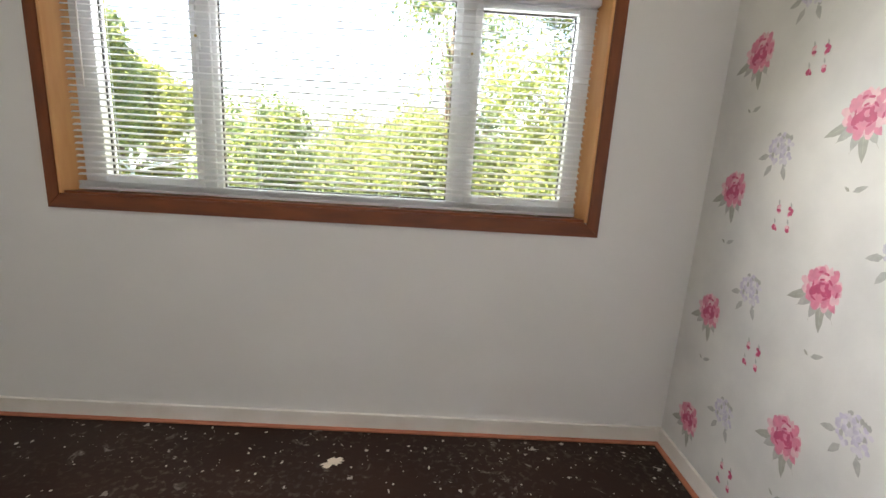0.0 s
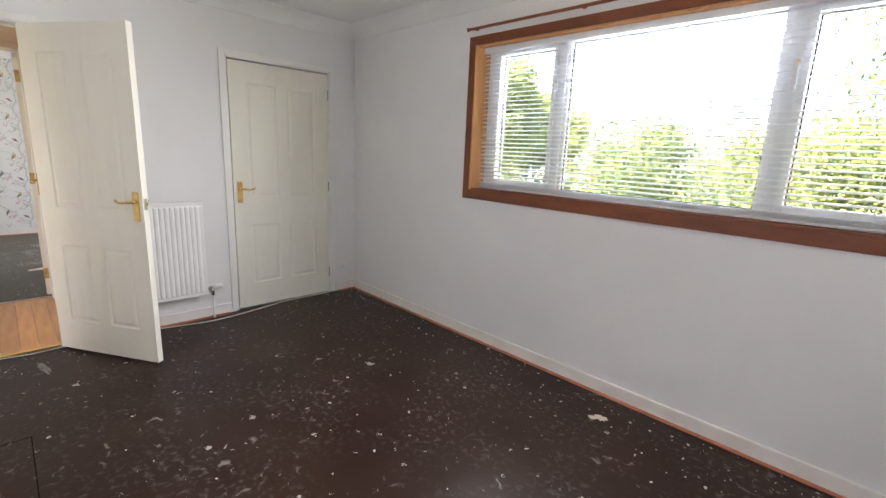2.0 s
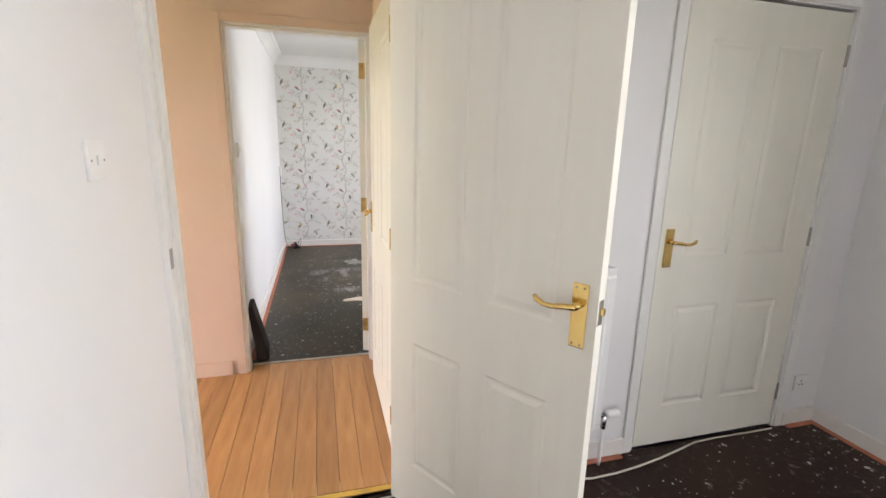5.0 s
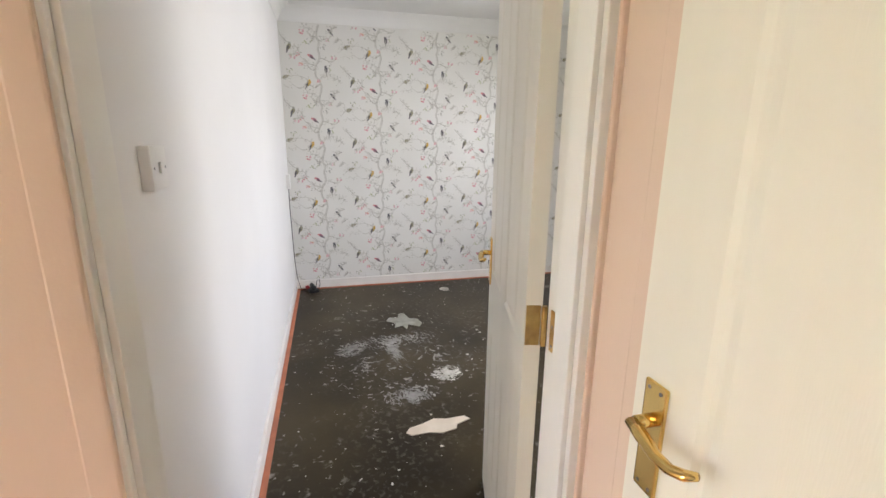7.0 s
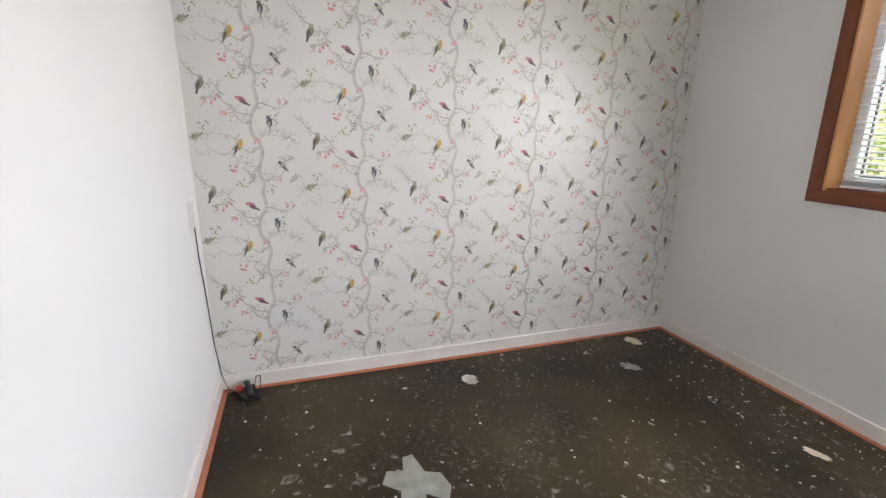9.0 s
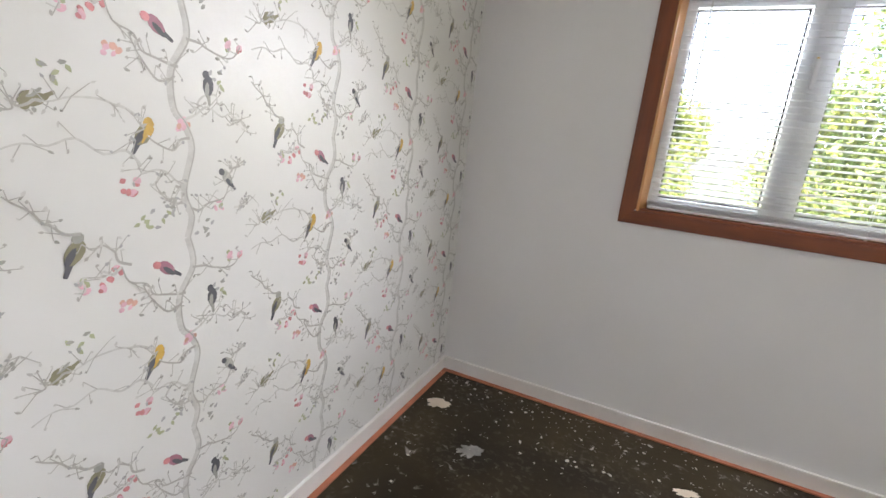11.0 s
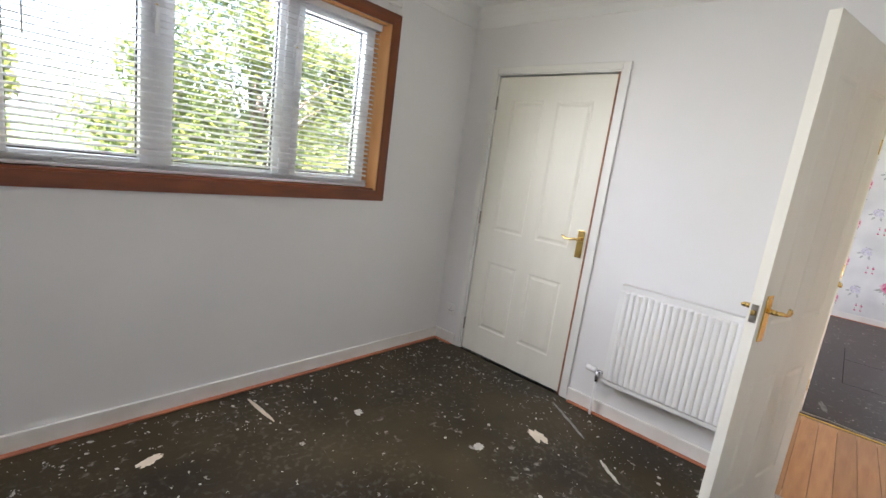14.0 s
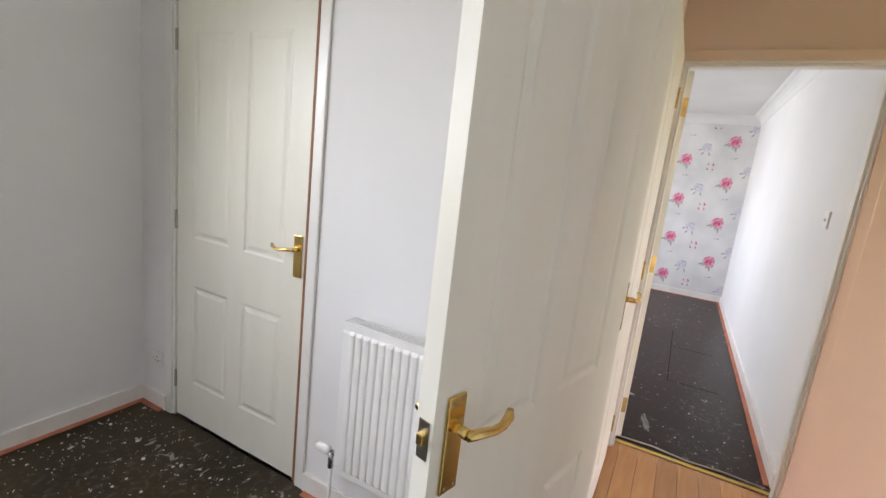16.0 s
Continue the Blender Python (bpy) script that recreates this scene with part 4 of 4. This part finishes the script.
def drop(u, v, size, turn, body, cap, tail):
    """A plain leaf-like drop in two colours."""
    c, s = math.cos(turn), math.sin(turn)
    at = lambda x, y: (u + (x * c - y * s) * size, v + (x * s + y * c) * size)
    P.poly([at(-0.35, 0.1), at(-0.95, -0.05), at(-0.93, -0.19), at(-0.3, -0.14)], tail)
    P.blob(u, v, size * 0.5, size * 0.3, turn, body, 10, 0.05, rng)
    p = at(-0.22, 0.05)
    P.blob(p[0], p[1], size * 0.38, size * 0.13, turn, tail, 8, 0.05, rng)
    p = at(0.5, 0.14)
    P.blob(p[0], p[1], size * 0.22, size * 0.2, turn, cap, 8, 0.04, rng)


drop(-0.091, -0.027, 0.052, 0.9, OL, YE, SL)
drop(-0.08, -0.02, 0.03, 0.9, YE, YE, YE)
drop(-0.055, 0.192, 0.046, 2.4, PL, RE, SL)
drop(0.062, 0.09, 0.046, 1.5, SL, SL, LG)
drop(0.111, -0.123, 0.042, 2.1, LG, SL, SL)
drop(-0.232, -0.255, 0.055, 1.05, OL, LG, SL)
drop(-0.27, 0.022, 0.036, 3.5, OL, OL, OL)
drop(0.236, -0.23, 0.026, 3.6, OL, OL, LG)
tile_print("wallpaper_print", P, 0.515, 0.516, 0.494, 1.344, Y0, YN, 0.082, COVE - 0.005, wall_west, lambda u, v, d: (BX0 + d, u, v), "printed branches with coral blossoms and small coloured shapes")

floral = P = Print()
rng = random.Random(5)
# peony: grey leaves under layers of petals
for turn, ln in ((-0.42, 0.105), (-0.75, 0.07), (-1.75, 0.10), (-2.2, 0.06), (-1.35, 0.065)):
    P.leaf(math.cos(turn) * 0.035, math.sin(turn) * 0.035, ln, 0.034, turn, GL if ln < 0.095 else LG)
    P.line([(math.cos(turn) * 0.03, math.sin(turn) * 0.03), (math.cos(turn) * 0.11, math.sin(turn) * 0.11)], 0.002, 0.001, BR)
for ringr, n, size, inks in ((0.056, 15, 0.028, (PP, PK, PP)), (0.045, 13, 0.027, (PK, PP, PK)), (0.03, 10, 0.023, (PD, PK, PP)), (0.014, 7, 0.018, (PD, PD, PK)), (0.004, 3, 0.012, (PD, PK, PD))):
    for k in range(n):
        q = k * math.tau / n + rng.uniform(-0.2, 0.2)
        r = ringr * rng.uniform(0.85, 1.12)
        P.blob(r * math.cos(q), 0.01 + r * 0.92 * math.sin(q), size * rng.uniform(0.7, 1.05), size * 0.55, q + rng.uniform(-0.5, 0.5), rng.choice(inks), 9, 0.2, rng)
for k in range(12):
    q, r = rng.uniform(0, 6.28), rng.uniform(0.01, 0.06)
    P.blob(r * math.cos(q), 0.01 + r * math.sin(q), 0.011, 0.004, q + 1.5, PD, 6, 0.2, rng)
# hydrangea
lu, lv = -0.295 + 0.515 * 0.0, -0.097
lu = 0.30
for k in range(70):
    q, r = rng.uniform(0, 6.28), 0.062 * math.sqrt(rng.random())
    P.blob(lu + r * math.cos(q) * 0.9, lv + r * math.sin(q), 0.0105, 0.008, rng.uniform(0, 3), rng.choice((LI, LP, LP, LI, GL)), 6, 0.25, rng)
for turn in (-1.0, -2.0, -0.3):
    P.leaf(lu + math.cos(turn) * 0.055, lv + math.sin(turn) * 0.06, 0.055, 0.024, turn, GL)
# four buds
bu, bv = 0.222, -0.335 + 0.0
for dx, dz, ink in ((-0.03, 0.032, PK), (0.026, 0.036, PP), (-0.03, -0.026, PP), (0.03, -0.03, PK)):
    for k in range(5):
        P.blob(bu + dx + rng.uniform(-0.006, 0.006), bv + dz + rng.uniform(-0.009, 0.009), 0.010, 0.007, rng.uniform(0, 3), ink if k % 2 else PD, 7, 0.2, rng)
    P.leaf(bu + dx, bv + dz + 0.012, 0.022, 0.008, 1.2, GL)
# small loose leaf and faint script-like marks
P.leaf(-0.02, -0.215, 0.05, 0.018, 2.7, GL)
P.leaf(-0.01, -0.215, 0.025, 0.01, 0.6, LG)
tile_print("wallpaper_print", P, 0.515, 0.526, 1.448, 1.045, Y0, YN, 0.082, COVE - 0.005, wall_east, lambda u, v, d: (AX1 - d, u, v), "printed pink peonies and lilac hydrangeas")

# ---- litter and smears on the floors ----
def smear(name, x, y, rx, ry, turn, mat, label, seed, z=0.0012, fingers=0.5, n=40):
    """A thin dried smear with a ragged outline."""
    r = random.Random(seed)
    bm = bmesh.new()
    c, s = math.cos(turn), math.sin(turn)
    pts = []
    for k in range(n):
        q = k * math.tau / n
        w = 1 - fingers * max(0.0, noise.noise(Vector((math.cos(q) * 2.3, math.sin(q) * 2.3, seed * 3.7)))) * 1.6 - r.uniform(0, 0.22) * fingers * 2
        w = max(0.12, w)
        px, py = rx * w * math.cos(q), ry * w * math.sin(q)
        pts.append((x + px * c - py * s, y + px * s + py * c))
    top = [bm.verts.new((u, v, z)) for u, v in pts]
    mid = bm.verts.new((x, y, z + 0.0006))
    low = [bm.verts.new((u + (u - x) * 0.02, v + (v - y) * 0.02, 0.0001)) for u, v in pts]
    for k in range(n):
        bm.faces.new((mid, top[k], top[(k + 1) % n]))
        bm.faces.new((top[k], low[k], low[(k + 1) % n], top[(k + 1) % n]))
    bmesh.ops.recalc_face_normals(bm, faces=bm.faces)
    return tagged(part(name, bm, mat), label, "floor stain")


def scraped(x, y, rx, ry, turn, mat, label, seed, n=90):
    """A dried plaster smear of many ragged flecks and streaks, densest in the middle."""
    r = random.Random(seed)
    bm = bmesh.new()
    c, s = math.cos(turn), math.sin(turn)
    for k in range(n):
        q, d = r.uniform(0, math.tau), r.random() ** 0.8
        u, v = rx * d * math.cos(q), ry * d * math.sin(q)
        px, py = x + u * c - v * s, y + u * s + v * c
        a = r.gauss(turn + 0.4, 0.7)
        ln, w = r.uniform(0.005, 0.034) * (1.2 - 0.6 * d), r.uniform(0.002, 0.009) * (1.3 - 0.8 * d)
        m = 7
        z = 0.0009 + 0.0000045 * k
        ringv = []
        for j in range(m):
            g = j * math.tau / m
            rad = r.uniform(0.55, 1.15)
            e, f = ln * rad * math.cos(g), w * rad * math.sin(g)
            ringv.append(bm.verts.new((px + e * math.cos(a) - f * math.sin(a), py + e * math.sin(a) + f * math.cos(a), z)))
        bm.faces.new(ringv)
    return tagged(part("plaster_smear", bm, mat), label, "floor stain", kind="stuff")


GREYPATCH = material("filler_patch", (0.30, 0.30, 0.26), 0.8, second=(0.20, 0.20, 0.17), scale=12, bump=0.4, bump_scale=50)
smear("filler_patch", -6.57, 0.02, 0.21, 0.14, 0.0, GREYPATCH, "pale grey ragged filler patch on the dark floor", 2, fingers=0.6, n=15)
scraped(-5.85, -0.32, 0.35, 0.28, 0.5, PLASTER, "thin white plaster spatter on the dark floor", 41, n=110)
scraped(-5.95, 0.15, 0.4, 0.3, 0.2, PLASTER, "thin white plaster spatter on the dark floor", 42, n=90)
scraped(-4.3, 1.6, 0.12, 0.42, 0.0, PLASTER, "thin white plaster spatter on the dark floor", 43, n=45)
scraped(-6.24, -0.10, 0.11, 0.32, 0.1, PLASTER, "white ragged plaster smear on the dark floor", 3, n=230)
scraped(-6.10, -0.13, 0.20, 0.05, 0.1, PLASTER, "white streaky plaster smear on the dark floor", 4, n=230)
scraped(-6.17, -0.40, 0.09, 0.14, 0.9, PLASTER, "thin white plaster smear on the dark floor", 7, n=230)
scraped(-5.52, -0.10, 0.09, 0.17, 0.1, PLASTER, "white ragged plaster smear on the dark floor", 8, n=230)
scraped(-5.71, 0.15, 0.09, 0.10, 0.6, FLAKE, "white spattered plaster smear on the dark floor", 9, n=230)
sheet = smear("torn_paper", -5.215, -0.03, 0.065, 0.18, 0.12, PAPER, "torn cream paper scrap lying on the floor", 12, z=0.004, fingers=0.4, n=12)
tagged(sheet, category="paper scrap")
smear("paint_splash", -0.02, 1.89, 0.06, 0.035, 0.5, PAPER, "cream dried paint splash on the dark floor", 14, fingers=0.6)
smear("paint_splash", -4.637, 0.878, 0.075, 0.045, 1.2, PAPER, "cream dried paint splash on the dark floor", 15, fingers=0.5)
smear("paint_splash", -4.975, 1.018, 0.035, 0.028, 0.2, FLAKE, "white dried paint splash on the dark floor", 16, fingers=0.4)
smear("paint_splash", -5.277, 1.604, 0.035, 0.025, 0.9, FLAKE, "white dried paint splash on the dark floor", 17, fingers=0.5)
smear("paint_splash", -6.195, 1.797, 0.06, 0.03, 0.3, PAPER, "cream dried paint splash on the dark floor", 18, fingers=0.5)
smear("paint_splash", -7.245, 0.52, 0.06, 0.05, 0.3, FLAKE, "white dried paint splash on the dark floor", 19, fingers=0.4)
smear("paint_splash", -7.10, 1.528, 0.07, 0.05, 0.8, PLASTER, "white dried paint splash on the dark floor", 20, fingers=0.5)
smear("paint_splash", -7.39, 1.79, 0.07, 0.05, 0.4, PAPER, "cream dried paint splash on the dark floor", 21, fingers=0.4)
smear("paint_splash", -1.321, 1.305, 0.04, 0.025, 0.4, FLAKE, "white dried paint splash on the dark floor", 22, fingers=0.5)
smear("paint_splash", -2.50, -0.23, 0.13, 0.022, 0.2, PLASTER, "white dried paint streak on the dark floor", 23, fingers=0.6)
smear("glue_line", -5.673, 1.905, 0.012, 0.14, 0.05, PAPER, "straight cream glue line on the dark floor", 24, fingers=0.15)
smear("glue_line", -4.33, 0.865, 0.012, 0.20, -0.6, PLASTER, "straight white glue line on the dark floor", 25, fingers=0.4)
smear("glue_line", -4.60, 0.50, 0.013, 0.10, -0.65, FLAKE, "straight white glue line on the dark floor", 26, fingers=0.4)


def flakes(name, x0, x1, y0, y1, n, seed, label, edge):
    """Loose paint chips too many to count."""
    r = random.Random(seed)
    verts, faces = [], []
    for k in range(n):
        side = r.random()
        if edge and side < 0.35:
            x, y = r.uniform(x0, x1), y1 - abs(r.gauss(0, 0.22))
        elif edge and side < 0.55:
            x, y = (x1 - abs(r.gauss(0, 0.3)) if edge > 0 else x0 + abs(r.gauss(0, 0.3))), r.uniform(y0, y1)
        else:
            x, y = r.uniform(x0, x1), r.uniform(y0, y1)
        if not (x0 < x < x1 and y0 < y < y1):
            continue
        s = r.choice((0.002, 0.003, 0.003, 0.004, 0.005, 0.007, 0.012)) * r.uniform(0.7, 1.3)
        a, m = r.uniform(0, 6.28), r.randint(4, 6)
        b = len(verts)
        st = r.choice((0.25, 0.45, 0.7, 0.9, 1.0)) * r.uniform(0.8, 1.0)
        s *= 0.85
        for lift in (0.0006, 0.002):
            for j in range(m):
                q = j * math.tau / m
                rad = s * (0.7 + 0.5 * ((j * 7 + k * 3) % 5) / 5)
                u, v = rad * math.cos(q), rad * math.sin(q) * st
                verts.append((x + u * math.cos(a) - v * math.sin(a), y + u * math.sin(a) + v * math.cos(a), lift))
        faces.append(tuple(range(b + m, b + 2 * m)))
        for j in range(m):
            faces.append((b + j, b + (j + 1) % m, b + m + (j + 1) % m, b + m + j))
    me = bpy.data.meshes.new(name)
    me.from_pydata(verts, [], faces)
    me.materials.append(FLAKE)
    return tagged(new(name, me), label, "paint flakes", kind="stuff")


flakes("paint_flakes", AX0 + 0.05, AX1 - 0.05, Y0 + 0.06, YN - 0.06, 800, 31, "small white paint chips scattered over the dark floor", -1)
flakes("paint_flakes", BX0 + 0.05, BX1 - 0.05, Y0 + 0.06, YN - 0.06, 1500, 32, "small white paint chips scattered over the dark floor", 1)
JOINT = material("tile_joint", (0.015, 0.0085, 0.0065), 0.8, spec=0.1)
# joints of old floor tiles
for x0, x1, yy0, yy1 in ((-1.70, -0.30, -0.325, -0.320), (-0.83, -0.824, -0.66, -0.326), (-1.70, -1.694, -0.66, -0.326)):
    tagged(part("tile_joint", B(x0, x1, yy0, yy1, 0.0001, 0.0006), JOINT), "dark joint of an old floor tile", "floor joint", kind="structure")

# ---- garden ----
def clothes_dryer(x, y, h):
    root = thing("rotary_clothes_dryer", pose(x, y, -0.35), "white rotary clothes dryer standing on the lawn", "clothes dryer")
    part("pole", cyl(bmesh.new(), (0, 0, 0), (0, 0, h), 0.025), SLAT, root)
    for k in range(4):
        a = k * math.pi / 2 + 0.4
        part("arm", tube(bmesh.new(), [(0, 0, h - 0.35), (math.cos(a) * 0.9, math.sin(a) * 0.9, h - 0.1)], 0.014, 6), SLAT, root)
        b = a + math.pi / 2
        for d in (0.5, 0.9):
            part("line", tube(bmesh.new(), [(math.cos(a) * d, math.sin(a) * d, h - 0.35 + 0.27 * d), (math.cos(b) * d, math.sin(b) * d, h - 0.35 + 0.27 * d)], 0.004, 5), SLAT, root)


clothes_dryer(-4.1, 6.9, 1.5)

ground = structure("ground", B(-400, 400, -400, 400, -0.5, -0.35), GRASS, "rough green lawn behind the house", "ground")
# unseen slab, stretched south to keep direct sun off the hall's opening
structure("sun_block_slab", B(BX0 - 0.7, AX1 + 0.7, HY0 - 3.0, YN + 0.45, CEIL + 0.161, CEIL + 0.35), BRICK, "unseen slab over the house, added to block direct sun", "roof")


def foliage(name, points, size, mat, parent, seed):
    r = random.Random(seed)
    verts, faces = [], []
    for c in points:
        s = size * r.uniform(0.6, 1.3)
        a = Vector((r.gauss(0, 1), r.gauss(0, 1), r.gauss(0, 1))).normalized()
        b = a.orthogonal().normalized()
        n = len(verts)
        verts += [c - a * s, c + b * s * 0.45 - a * s * 0.1, c + a * s, c - b * s * 0.45 - a * s * 0.1]
        faces.append((n, n + 1, n + 2, n + 3))
    me = bpy.data.meshes.new(name)
    me.from_pydata([tuple(v) for v in verts], [], faces)
    for m in mat:
        me.materials.append(m)
    me.polygons.foreach_set("material_index", [r.randrange(len(mat)) for _ in faces])
    ob = new(name, me)
    ob.parent = parent
    return ob


def tree(name, x, y, height, crown_r, crown_low, mat, seed, n=7000, leaf=0.075, label="leafy garden tree", category="tree"):
    r = random.Random(seed)
    root = thing(name, pose(x, y, -0.35), label, category)
    bm = bmesh.new()
    tube(bm, [(0, 0, 0), (0.05, 0.02, height * 0.25), (-0.04, 0.05, height * 0.5), (0.03, 0, height * 0.8)], [0.14 * height / 5, 0.11 * height / 5, 0.08 * height / 5, 0.025], 9)
    clumps = []
    for k in range(24):
        q = r.uniform(0, math.tau)
        z = r.uniform(crown_low, height * 0.95)
        t = (z - crown_low) / max(0.1, height - crown_low)
        rr = crown_r * math.sqrt(max(0.08, 1 - (2 * t - 0.85) ** 2 * 0.8)) * r.uniform(0.35, 0.95)
        c = Vector((rr * math.cos(q), rr * math.sin(q), z))
        clumps.append((c, crown_r * r.uniform(0.25, 0.5)))
        tube(bm, [(0, 0, max(height * 0.2, z * 0.6)), (c.x * 0.5, c.y * 0.5, z * 0.85), tuple(c)], [0.024, 0.016, 0.006], 6)
    part("trunk", bm, BARK, root, "brown branching trunk", True)
    pts = []
    for k in range(n):
        c, s = r.choice(clumps)
        d = Vector((r.gauss(0, 1), r.gauss(0, 1), r.gauss(0, 0.8)))
        pts.append(c + d.normalized() * s * r.random() ** 0.4)
    foliage("crown", pts, leaf, mat, root, seed)
    return root


tree("tree", -7.4, 11.5, 3.6, 1.4, 0.6, (LEAF_Y, LEAF_Y, LEAF_Y, LEAF_G), 1, n=26000, leaf=0.07, label="yellow-green rounded garden tree")
tree("tree", -10.6, 13.5, 4.2, 2.2, 0.8, (LEAF_Y, LEAF_Y, LEAF_G), 2, n=16000, label="green rounded garden tree")
tree("tree", 3.1, 8.2, 6.2, 2.2, 0.9, (LEAF_Y, LEAF_Y, LEAF_G), 3, n=42000, leaf=0.065, label="tall bright green tree near the window")
tree("tree", 6.2, 11.0, 6.5, 2.6, 0.9, (LEAF_G, LEAF_Y), 4, n=15000, label="tall green garden tree")
tree("tree", 0.6, 12.0, 6.5, 1.9, 1.3, (LEAF_G, LEAF_D, LEAF_Y), 6, n=4800, label="sparse tall garden tree with gaps")
tree("tree", -4.35, 4.9, 4.6, 1.35, 0.9, (LEAF_G, LEAF_G, LEAF_Y), 9, n=34000, leaf=0.04, label="small-leaved green tree close to the house")
for k, (bx, by, bh) in enumerate(((-12.5, 12.0, 2.3), (-10.6, 10.5, 2.1), (-7.9, 9.5, 2.1), (-3.6, 10.8, 2.3), (0.3, 12.0, 2.4), (2.2, 12.5, 2.8), (-1.5, 13.0, 2.3), (5.0, 14.0, 3.2), (9.0, 13.0, 4.0), (-15.0, 14.0, 2.6))):
    tree("bush", bx, by, bh, 1.7, 0.2, (LEAF_G, LEAF_D, LEAF_Y) if k % 2 else (LEAF_G, LEAF_Y), 20 + k, n=13000, leaf=0.06, label="rounded green garden bush", category="bush")
